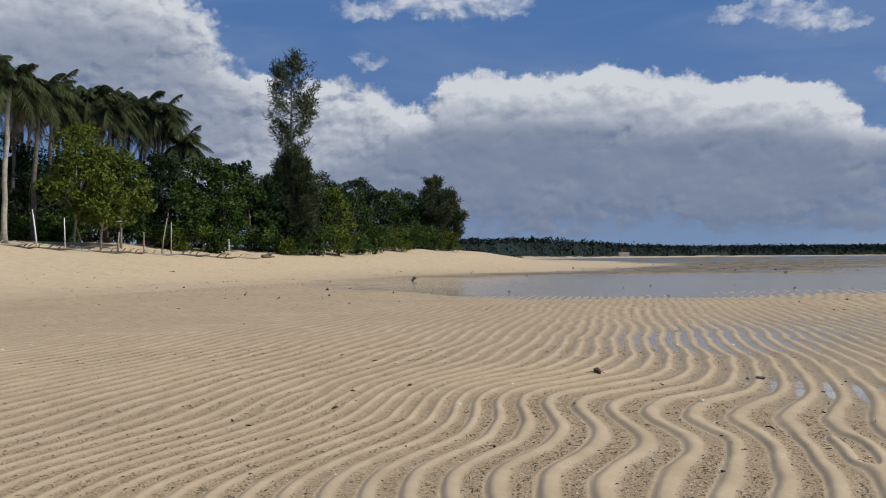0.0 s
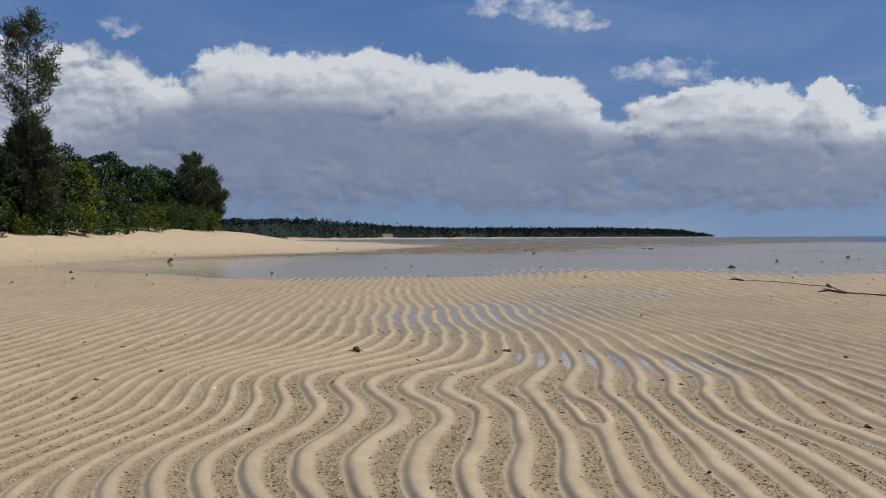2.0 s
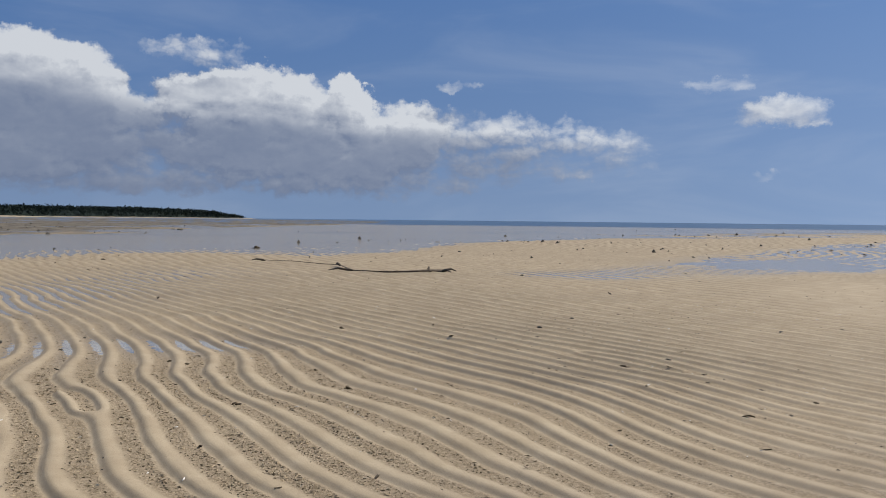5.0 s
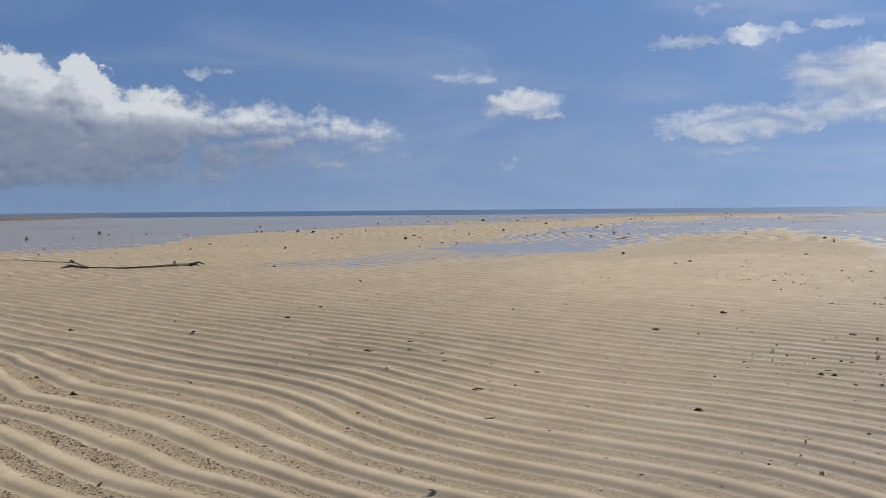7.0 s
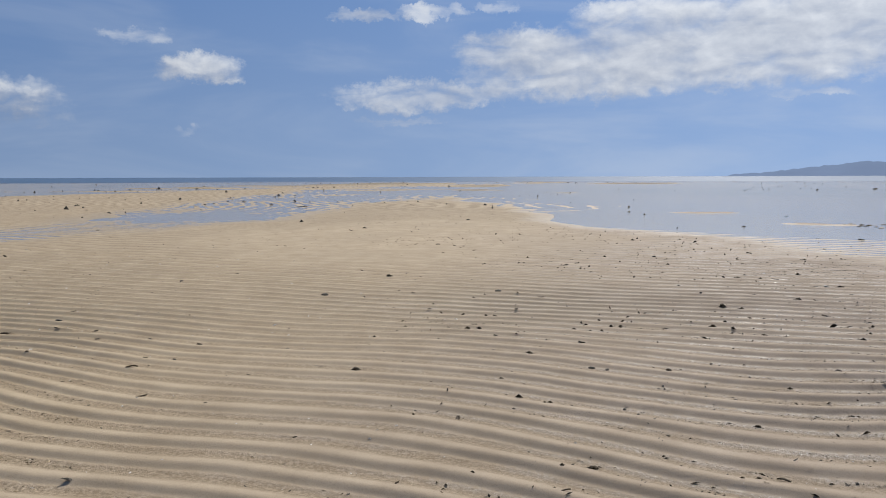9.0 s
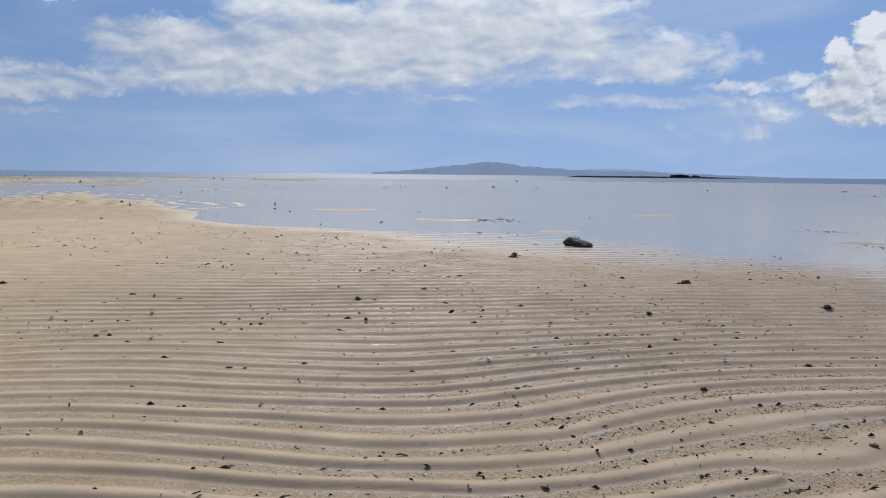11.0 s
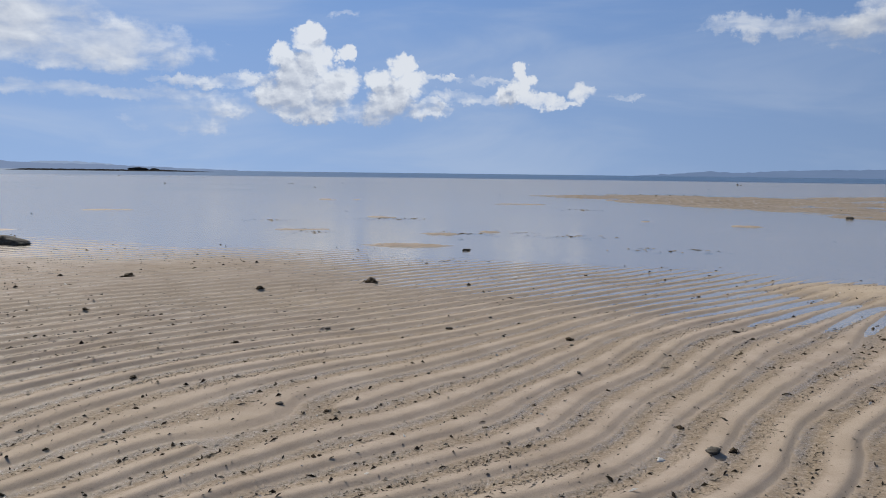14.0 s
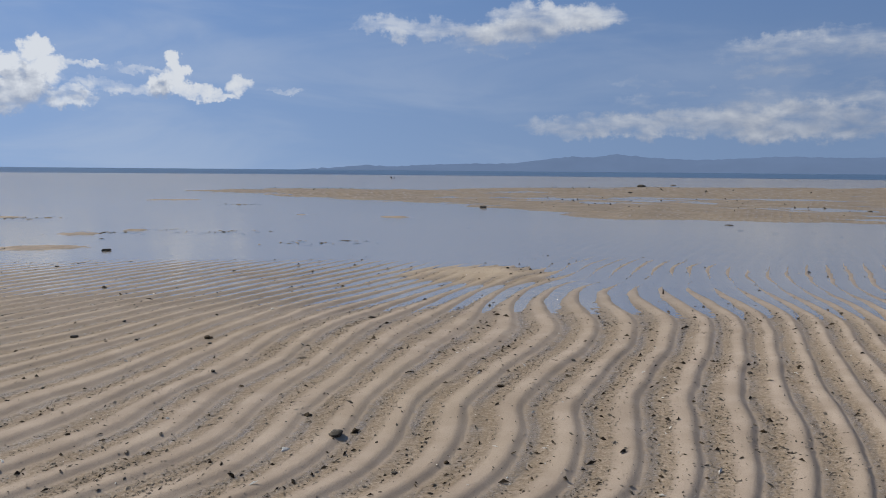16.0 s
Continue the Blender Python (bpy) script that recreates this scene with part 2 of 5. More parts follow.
sky.sun_elevation, sky.sun_rotation = radians(SUN_EL), radians(SUN_AZ)
sky.air_density, sky.dust_density, sky.ozone_density = 1.0, 0.3, 1.5
sky_col = w.v("SCALE", sky.outputs[0], SKY)
# sea haze: blue and pale, thinning out upwards
haze = w.mix(w.step(head_el, 0.0, 22.0, smooth=False), (0.238, 0.350, 0.560), (0.090, 0.208, 0.490))
haze = w.v("MULTIPLY", haze, w.mix(w.m("MAXIMUM", w.step(head_az, 20.0, 85.0), w.step(head_el, 2.0, 9.0, 1.0, 0.0)), (0.80, 0.91, 1.0), (1.0, 1.0, 1.0)))
haze = w.v("SCALE", haze, w.m("MULTIPLY_ADD", glow, 0.53, 0.76))
sky_col = w.mix(w.step(head_el, 15.0, 60.0, 1.0, 0.0), sky_col, haze)
veil = w.noise(w.v("MULTIPLY", place, (0.25, 1.0, 1.0)), 0.22, 5.0, 0.55, 0.5)
sky_col = w.mix(w.m("MULTIPLY", w.step(veil, 0.42, 0.75), w.m("MULTIPLY_ADD", glow, 0.20, 0.10)), sky_col, (0.62, 0.67, 0.74))
out_col = w.mix(w.m("MULTIPLY", alpha, w.m("MULTIPLY_ADD", glow, -0.10, 0.95)), sky_col, cloud_col)
bg = nt.nodes.new("ShaderNodeBackground")
w.put(bg.inputs[0], out_col)
wo = nt.nodes.new("ShaderNodeOutputWorld")
nt.links.new(bg.outputs[0], wo.inputs[0])

sun = bpy.data.lights.new("sun", "SUN")
sun.energy, sun.angle, sun.color = 4.3, radians(0.55), (1.0, 0.95, 0.87)
sun_ob = new("sun", sun)
sun_ob.matrix_world = look(bearing(SUN_AZ, SUN_EL) * 60, (0, 0, 0))

# ------------------------------------------------------------ materials


def material(name, rough=0.7, spec=0.5, metal=0.0):
    mat = bpy.data.materials.new(name)
    mat.use_nodes = True
    b = mat.node_tree.nodes["Principled BSDF"]
    b.inputs["Roughness"].default_value = rough
    b.inputs["Specular IOR Level"].default_value = spec
    b.inputs["Metallic"].default_value = metal
    return mat, Graph(mat.node_tree), b


def attribute(gr, name):
    n = gr.t.nodes.new("ShaderNodeAttribute")
    n.attribute_name = name
    return n.outputs["Fac"]


def where(gr):
    return gr.t.nodes.new("ShaderNodeNewGeometry").outputs["Position"]


def bump(gr, b, height, strength, distance):
    n = gr.t.nodes.new("ShaderNodeBump")
    gr.put(n.inputs["Height"], height)
    n.inputs["Strength"].default_value = strength
    n.inputs["Distance"].default_value = distance
    gr.put(b.inputs["Normal"], n.outputs[0])


def mottled(name, dark, light, scale, rough=0.7, grain=8.0, relief=0.002, spec=0.4, random_tint=0.0):
    """A surface of two tones with stains, finer grain and relief."""
    mat, gr, b = material(name, rough, spec)
    p = where(gr)
    big = gr.noise(p, scale, 5.0, 0.6)
    small = gr.noise(p, scale * grain, 4.0, 0.6)
    f = gr.m("ADD", gr.m("MULTIPLY", big, 0.6), gr.m("MULTIPLY", small, 0.4))
    if random_tint:
        info = gr.t.nodes.new("ShaderNodeNewGeometry")
        f = gr.m("MULTIPLY_ADD", gr.m("SUBTRACT", info.outputs["Random Per Island"], 0.5), random_tint, f)
    gr.put(b.inputs["Base Color"], gr.mix(gr.step(f, 0.3, 0.7), dark, light))
    bump(gr, b, small, 0.6, relief)
    return mat


# sand: damp tan sand, paler where it is dry, greyer over the rubble flat, dark and glossy where wet
SAND, gr, b = material("sand", 0.75, 0.35)
p = where(gr)
zed = gr.t.nodes.new("ShaderNodeSeparateXYZ")
gr.put(zed.inputs[0], p)
cloudy = gr.noise(p, 0.35, 5.0, 0.6)
stain = gr.noise(p, 2.2, 6.0, 0.65)
grains = gr.noise(p, 160.0, 3.0, 0.7)
speck = gr.noise(p, 45.0, 5.0, 0.75)
damp_col = gr.mix(gr.step(stain, 0.3, 0.72), (0.335, 0.264, 0.198), (0.440, 0.354, 0.273))
firm_col = gr.mix(gr.step(stain, 0.3, 0.72), (0.420, 0.324, 0.208), (0.520, 0.412, 0.275))
damp_col = gr.mix(attribute(gr, "firm"), damp_col, firm_col)
damp_col = gr.mix(gr.step(cloudy, 0.35, 0.7, 0.0, 0.40), damp_col, (0.360, 0.282, 0.190))
dry_col = gr.mix(gr.step(stain, 0.3, 0.7), (0.455, 0.355, 0.232), (0.53, 0.422, 0.288))
col = gr.mix(attribute(gr, "dry"), damp_col, dry_col)
rub = gr.mix(gr.step(gr.noise(p, 0.6, 8.0, 0.8), 0.38, 0.64), (0.060, 0.052, 0.040), (0.290, 0.240, 0.170))
col = gr.mix(attribute(gr, "rubble"), col, rub)
litter = attribute(gr, "litter")
chips = gr.m("MULTIPLY", litter, gr.step(speck, 0.36, 0.58))
col = gr.mix(gr.m("MULTIPLY", chips, 0.72), col, (0.205, 0.150, 0.088))
pale = gr.m("MULTIPLY", litter, gr.step(gr.noise(p, 70.0, 3.0, 0.7), 0.62, 0.72))
col = gr.mix(gr.m("MULTIPLY", pale, 0.6), col, (0.55, 0.47, 0.36))
col = gr.mix(gr.step(grains, 0.45, 0.75, 0.0, 0.40), col, (0.16, 0.122, 0.08))
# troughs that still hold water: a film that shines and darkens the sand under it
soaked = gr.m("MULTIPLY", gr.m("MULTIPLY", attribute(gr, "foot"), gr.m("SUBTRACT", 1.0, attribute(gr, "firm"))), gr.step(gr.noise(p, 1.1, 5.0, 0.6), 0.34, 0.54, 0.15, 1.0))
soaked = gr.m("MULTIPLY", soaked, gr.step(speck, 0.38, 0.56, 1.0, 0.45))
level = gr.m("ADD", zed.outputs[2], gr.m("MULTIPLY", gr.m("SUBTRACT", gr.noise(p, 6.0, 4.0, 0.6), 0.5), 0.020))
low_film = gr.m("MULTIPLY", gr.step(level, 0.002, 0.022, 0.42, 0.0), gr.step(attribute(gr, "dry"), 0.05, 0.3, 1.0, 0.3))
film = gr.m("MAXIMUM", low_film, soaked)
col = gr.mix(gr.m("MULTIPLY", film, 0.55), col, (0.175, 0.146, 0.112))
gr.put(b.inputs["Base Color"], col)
gr.put(b.inputs["Roughness"], gr.m("SUBTRACT", gr.m("MULTIPLY_ADD", film, -0.45, 0.85), gr.m("MULTIPLY", soaked, 0.20)))
gr.put(b.inputs["Specular IOR Level"], gr.m("MULTIPLY_ADD", film, 0.36, 0.15))
height = gr.m("ADD", gr.m("MULTIPLY", grains, 0.3), gr.m("MULTIPLY", gr.m("MULTIPLY", speck, gr.m("ADD", 0.15, litter)), 1.7))
height = gr.m("ADD", height, gr.m("MULTIPLY", gr.m("MULTIPLY", gr.noise(p, 3.0, 4.0, 0.6), attribute(gr, "dry")), 6.0))
height = gr.m("MULTIPLY", height, gr.m("MULTIPLY_ADD", film, -0.75, 1.0))
bump(gr, b, height, 0.8, 0.006)

# clear shallow water: gloss by Fresnel over a see-through sheet
WATER = bpy.data.materials.new("shallow_water")
WATER.use_nodes = True
gr = Graph(WATER.node_tree)
WATER.node_tree.nodes.clear()
p = where(gr)
fres = gr.t.nodes.new("ShaderNodeFresnel")
fres.inputs["IOR"].default_value = 1.33
gloss = gr.t.nodes.new("ShaderNodeBsdfGlossy")
gloss.inputs["Roughness"].default_value = 0.10
clear = gr.t.nodes.new("ShaderNodeBsdfTransparent")
clear.inputs["Color"].default_value = (0.90, 0.95, 0.96, 1)
rip = gr.noise(gr.v("MULTIPLY", p, (1.0, 0.45, 1.0)), 3.6, 4.0, 0.6)
calm = gr.noise(p, 0.05, 2.0)
n = gr.t.nodes.new("ShaderNodeBump")
gr.put(n.inputs["Height"], gr.m("MULTIPLY", rip, gr.step(calm, 0.35, 0.65, 0.3, 1.0)))
n.inputs["Strength"].default_value, n.inputs["Distance"].default_value = 0.5, 0.024
gr.put(gloss.inputs["Normal"], n.outputs[0])
silt = gr.t.nodes.new("ShaderNodeBsdfDiffuse")
silt.inputs["Color"].default_value = (0.52, 0.465, 0.395, 1)
body = gr.t.nodes.new("ShaderNodeMixShader")
body.inputs[0].default_value = 0.45
gr.put(body.inputs[1], clear.outputs[0])
gr.put(body.inputs[2], silt.outputs[0])
mx = gr.t.nodes.new("ShaderNodeMixShader")
gr.put(mx.inputs[0], gr.m("MULTIPLY", fres.outputs[0], 0.64))
gr.put(mx.inputs[1], body.outputs[0])
gr.put(mx.inputs[2], gloss.outputs[0])
mo = gr.t.nodes.new("ShaderNodeOutputMaterial")
gr.put(mo.inputs[0], mx.outputs[0])

# the open sea beyond the reef edge
SEA, gr, b = material("sea_water", 0.45, 0.12)
p = where(gr)
gr.put(b.inputs["Base Color"], gr.mix(gr.step(gr.noise(p, 0.012, 5.0, 0.6), 0.35, 0.7), (0.062, 0.112, 0.188), (0.092, 0.150, 0.232)))
bump(gr, b, gr.noise(p, 0.6, 5.0, 0.6), 0.5, 0.25)


def leafy(name, dark, light):
    mat, gr, b = material(name, 0.72, 0.10)
    info = gr.t.nodes.new("ShaderNodeNewGeometry")
    f = gr.m("ADD", gr.m("MULTIPLY", info.outputs["Random Per Island"], 0.6),
             gr.m("MULTIPLY", gr.noise(info.outputs["Position"], 0.5, 3.0), 0.4))
    gr.put(b.inputs["Base Color"], gr.mix(gr.step(f, 0.2, 0.85), dark, light))
    b.inputs["Subsurface Weight"].default_value = 0.0
    return mat


LEAF = leafy("broad_leaf", (0.014, 0.032, 0.008), (0.062, 0.100, 0.020))
LEAF_YOUNG = leafy("young_leaf", (0.038, 0.058, 0.008), (0.120, 0.145, 0.022))
LEAF_DARK = leafy("dark_leaf", (0.008, 0.019, 0.008), (0.032, 0.054, 0.017))
NEEDLE = leafy("casuarina_needle", (0.022, 0.034, 0.016), (0.078, 0.092, 0.044))
FROND = leafy("palm_frond", (0.010, 0.018, 0.007), (0.060, 0.068, 0.026))
BARK = mottled("bark", (0.06, 0.052, 0.040), (0.16, 0.138, 0.108), 3.0, 0.85, 6.0, 0.01)
PALE_BARK = mottled("pale_bark", (0.17, 0.155, 0.13), (0.36, 0.33, 0.28), 3.0, 0.85, 6.0, 0.008)
PAINT = mottled("white_paint", (0.50, 0.48, 0.43), (0.74, 0.72, 0.67), 3.0, 0.7, 6.0, 0.003)
HUSK = mottled("dead_frond", (0.14, 0.10, 0.055), (0.30, 0.22, 0.12), 3.0, 0.8)
WEED = mottled("dried_weed", (0.024, 0.017, 0.010), (0.085, 0.060, 0.034), 30.0, 0.7, 5.0, 0.003, 0.12, 0.5)
REEF = mottled("reef_rock", (0.020, 0.020, 0.020), (0.055, 0.052, 0.048), 0.3, 1.0, 8.0, 0.02, 0.0)
STONE = mottled("dark_stone", (0.030, 0.027, 0.023), (0.130, 0.112, 0.086), 12.0, 0.75, 6.0, 0.006, 0.15)
SHELL = mottled("bleached_shell", (0.50, 0.47, 0.41), (0.75, 0.72, 0.65), 20.0, 0.5, 5.0, 0.002)
WOOD = mottled("drift_wood", (0.050, 0.038, 0.028), (0.160, 0.125, 0.090), 9.0, 0.75, 6.0, 0.006, 0.15)
CHIPS = mottled("leaf_litter", (0.105, 0.076, 0.042), (0.430, 0.325, 0.195), 20.0, 0.75, 4.0, 0.001, 0.3, 1.2)
CHIPS_GREY = mottled("weed_litter", (0.060, 0.048, 0.034), (0.330, 0.262, 0.180), 20.0, 0.7, 4.0, 0.001, 0.3, 1.2)
FAR_WOOD = leafy("far_canopy", (0.012, 0.021, 0.018), (0.017, 0.028, 0.021))


def painted_haze(name, colour, strength):
    """Hills so far off that haze is all one sees, painted as emission colour."""
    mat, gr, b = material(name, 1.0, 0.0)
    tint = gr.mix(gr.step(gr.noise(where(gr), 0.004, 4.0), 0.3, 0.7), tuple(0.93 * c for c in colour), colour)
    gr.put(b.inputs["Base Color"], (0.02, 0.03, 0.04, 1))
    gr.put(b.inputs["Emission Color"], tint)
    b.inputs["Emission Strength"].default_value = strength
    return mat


# painted haze: each range emits its own air tint
HILLS = painted_haze("distant_hills", (0.205, 0.270, 0.420), 0.9)
HILLS_SOUTH = painted_haze("distant_mountains", (0.150, 0.215, 0.360), 0.9)
HILLS_FAR = painted_haze("more_distant_hills", (0.27, 0.345, 0.50), 0.95)
HILLS_GREEN = painted_haze("distant_wooded_hills", (0.075, 0.125, 0.155), 0.8)

# ------------------------------------------------------------ building helpers


def link(name, verts, faces, mat, parent=None, smooth=False):
    me = bpy.data.meshes.new(name)
    me.from_pydata([tuple(v) for v in verts], [], [tuple(f) for f in faces])
    me.materials.append(mat)
    if smooth:
        me.polygons.foreach_set("use_smooth", [True] * len(me.polygons))
    me.update()
    ob = new(name, me)
    ob.parent = parent
    return ob


def link_arrays(name, verts, quads, mat, parent=None, smooth=True, sides=4):
    """The same from large arrays, faces all with one number of sides."""
    me = bpy.data.meshes.new(name)
    me.vertices.add(len(verts))
    me.vertices.foreach_set("co", np.asarray(verts, np.float32).ravel())
    me.loops.add(len(quads) * sides)
    me.loops.foreach_set("vertex_index", np.asarray(quads, np.int32).ravel())
    me.polygons.add(len(quads))
    me.polygons.foreach_set("loop_start", np.arange(0, len(quads) * sides, sides, dtype=np.int32))
    me.polygons.foreach_set("loop_total", np.full(len(quads), sides, np.int32))
    me.polygons.foreach_set("use_smooth", np.full(len(quads), smooth))
    me.materials.append(mat)
    me.update(calc_edges=True)
    ob = new(name, me)
    ob.parent = parent
    return ob


def smoothstep(v, lo, hi):
    q = np.clip((v - lo) / (hi - lo), 0, 1)
    return q * q * (3 - 2 * q)


def lattice(x, y, scale, seed, octaves=3):
    """Smooth value noise between -1 and 1."""
    total, amp = 0.0, 0.5
    for o in range(octaves):
        gx, gy = x / scale * 2 ** o + seed * 17.3, y / scale * 2 ** o - seed * 9.1
        ix, iy = np.floor(gx).astype(np.int64), np.floor(gy).astype(np.int64)
        fx, fy = gx - ix, gy - iy
        fx, fy = fx * fx * (3 - 2 * fx), fy * fy * (3 - 2 * fy)

        def corner(a, b):
            h = (a * 374761393 + b * 668265263 + (seed + o) * 1442695) & 0x7FFFFFFF
            h = ((h ^ (h >> 13)) * 1274126177) & 0x7FFFFFFF
            return ((h ^ (h >> 16)) & 0xFFFF) / 32767.5 - 1
        top = corner(ix, iy) * (1 - fx) + corner(ix + 1, iy) * fx
        low = corner(ix, iy + 1) * (1 - fx) + corner(ix + 1, iy + 1) * fx
        total = total + amp * (top * (1 - fy) + low * fy)
        amp *= 0.5
    return total


def inside(x, y, ring):
    """Distance to the edge of a closed outline, positive within it."""
    best = np.full(x.shape, 1e9)
    odd = np.zeros(x.shape, bool)
    for (ax, ay), (bx, by) in zip(ring, ring[1:] + ring[:1]):
        dx, dy = bx - ax, by - ay
        u = np.clip(((x - ax) * dx + (y - ay) * dy) / (dx * dx + dy * dy), 0, 1)
        best = np.minimum(best, np.hypot(x - ax - u * dx, y - ay - u * dy))
        if dy:
            odd ^= ((ay > y) != (by > y)) & (x < dx * (y - ay) / dy + ax)
    return np.where(odd, best, -best)


def along(x, y, line):
    """Distance to an open line."""
    best = np.full(x.shape, 1e9)
    for (ax, ay), (bx, by) in zip(line, line[1:]):
        dx, dy = bx - ax, by - ay
        u = np.clip(((x - ax) * dx + (y - ay) * dy) / (dx * dx + dy * dy), 0, 1)
        best = np.minimum(best, np.hypot(x - ax - u * dx, y - ay - u * dy))
    return best


# ------------------------------------------------------------ ground
# outlines in plan of what the low tide leaves dry
FLAT = [(-120, -16), (-20, -12), (-8, -12.4), (-3.6, -12.2), (-1.4, -12.0), (0.2, -11.7), (2.9, -10.7), (5.7, -10.3),
        (8.3, -10.3), (9.8, -10.3), (10.9, -9.2), (12.3, -8.6), (15.5, -8.1), (19.8, -7.8), (24, -5.3), (28.6, -4.3),
        (39, -3.1), (60, 2.4), (45, 6.9), (28.4, 8.1), (22.5, 9.8), (19.5, 12), (23.8, 12.6), (31, 13.6), (49.5, 14.4),
        (97, 20), (150, 0), (182, -10), (125, 20), (86, 32), (58.5, 36.5), (42.6, 35), (28.5, 28.3), (21, 25.5),
        (19, 30), (14.8, 32.5), (11.6, 31), (8.5, 29), (4.3, 28.5), (0.8, 31), (-1.8, 35), (-4.6, 40), (-6, 50),
        (-14, 75), (-120, 90)]
RUBBLE = [(-9, 57), (0.7, 56), (6, 61), (15, 66), (25, 67), (42, 78), (75, 110), (180, 190), (420, 420), (700, 900),
          (300, 900), (60, 520), (-20, 300), (-16, 100)]
SOUTH = [(-9, -28), (-1.4, -27), (6, -36), (16, -44), (27, -50), (19, -62), (10, -64), (-4, -75), (-28, -85),
         (-90, -95), (-90, -29)]
TOE = [(-130, -10), (-60, 12), (-27, 27), (-19, 36), (-14, 49), (-8.5, 60), (-2, 72), (9, 84), (32, 132), (44, 240), (48, 420)]
LAND = TOE + [(20, 520), (-600, 700), (-600, -10)]
SHORE = [(10, 520), (97, 693), (233, 869), (450, 1113), (850, 1472), (1249, 1811)]

SHOALS = [(112.5, 27.0, 1.3), (135.9, 26.0, 0.7), (138.9, 21.2, 0.9), (143.2, 27.0, 1.0), (148.7, 20.0, 0.8), (151.2, 20.8, 0.6), (155.5, 18.7, 1.0), (146.5, 16.8, 0.7),
          (157.5, 33.0, 1.0), (161.4, 27.2, 0.6), (126.0, 32.0, 1.2), (105.0, 34.0, 1.4), (168.0, 26.0, 0.7), (120.0, 22.0, 0.5), (153.0, 40.0, 2.0), (165.0, 48.0, 2.2), (140.0, 44.0, 2.2), (128.0, 52.0, 2.6)]

# bends of the ripple crests: half-metre lobes on a lattice, added to the straight run of the crests
LOBES = []


def bends(x, y, *weights):
    LOBES.extend((x, y + 1.15 * i, w) for i, w in enumerate(weights))


bends(-4.70, 7.40, 0.26)
bends(-3.55, 6.25, -0.45, 0.22, 0.16, -0.10, -0.07)
bends(-2.40, -9.85, 1.24, 0.81, 0.83, 0.87, 1.57)
bends(-2.40, 5.10, 1.10, -0.02, -0.10, 0.15, 0.16, 0.29)
bends(-1.25, -11.00, -0.24, 0.61, 0.39, 0.75, 0.35, 0.69, 1.72)
bends(-1.25, 5.10, 1.83, -0.09, -0.44)
bends(-0.10, -11.00, -0.36, -0.45, 0.77, 0.89, 0.45, 0.44, 1.42)
bends(-0.10, 5.10, 1.64, 0.92, 0.49, 1.29)
bends(1.05, -8.70, 0.06, -0.16, 0.57, 0.08, 1.19)
bends(1.05, 3.95, 0.84, 1.29, 0.44, 0.31, 2.38)
bends(2.20, -8.70, -0.42, -0.19, 0.57, 0.39, 1.43)
bends(2.20, 2.80, 0.58, 1.13, 0.18, -0.80, 2.12)
bends(3.35, -6.40, 0.41, 0.14, 0.34, 1.24, 1.86, 0.62, 1.04)
bends(3.35, 2.80, 0.99, 0.29, 0.17, 1.17)
bends(4.50, -4.10, -0.79)
bends(4.50, -1.80, 0.46, -0.46, 0.06, 1.06, 0.13, 0.13, 1.47)
bends(5.65, -2.95, 0.68, 0.73, 0.33)
bends(5.65, 1.65, 0.10)
bends(5.65, 3.95, -0.67)
bends(6.80, -2.95, 0.28)
bends(6.80, -0.65, -0.48)
bends(6.80, 1.65, 0.74)

def crest(x, y):
    """Which ripple a place belongs to; whole numbers are the steep edges."""
    run = x - 0.42 * np.logaddexp(0, x - 11.0)
    ph = 3.674 * run - 0.860 * y
    for cx, cy, wgt in LOBES:
        d2 = (x - cx) ** 2 + (y - cy) ** 2
        near = d2 < 12
        ph[near] += wgt * np.exp(-d2[near] / 2.205)
    r = np.hypot(x, y)
    ph += smoothstep(r, 8, 14) * (1.3 * lattice(x, y, 5.0, 3) + 0.35 * lattice(x, y, 1.6, 4))
    ph += 0.24 * lattice(x, y, 0.8, 9, 2)
    return ph + forks(x, y)


# where a crest splits in two and where two join again, a stride apart
FORKS = [(2.85, 5.5, 0.9), (3.2, -3.5, -0.9), (-1.6, 7.6, 1.0), (7.4, 3.2, 1.3)]


def forks(x, y):
    """The turns that forked crests add to the count of ripples."""
    total = np.zeros(x.shape)
    for fx, fy, reach in FORKS:
        a = np.arctan2(x - fx, y - fy)
        b_ = np.arctan2(x - fx - 0.2 * reach, y - fy - reach)
        total += (a - b_) / (2 * math.pi)
    return total


FOOT = 0.095   # from the foot of the steep face to its middle, in ripples


def in_ripple(ph):
    """How far across its ripple a place lies, from 0 at the foot of the steep face to 1."""
    return ph + FOOT - np.floor(ph + FOOT)


def profile(ph):
    """Height of a ripple from 0 to 1: a steep short face, a rounded crest, a long back that falls to the next foot."""
    q = in_ripple(ph)
    up = smoothstep(q, 0.0, 0.20)
    down = 1 - 0.80 * smoothstep(q, 0.22, 0.74) - 0.20 * smoothstep(q, 0.5, 1.0)
    return up * down


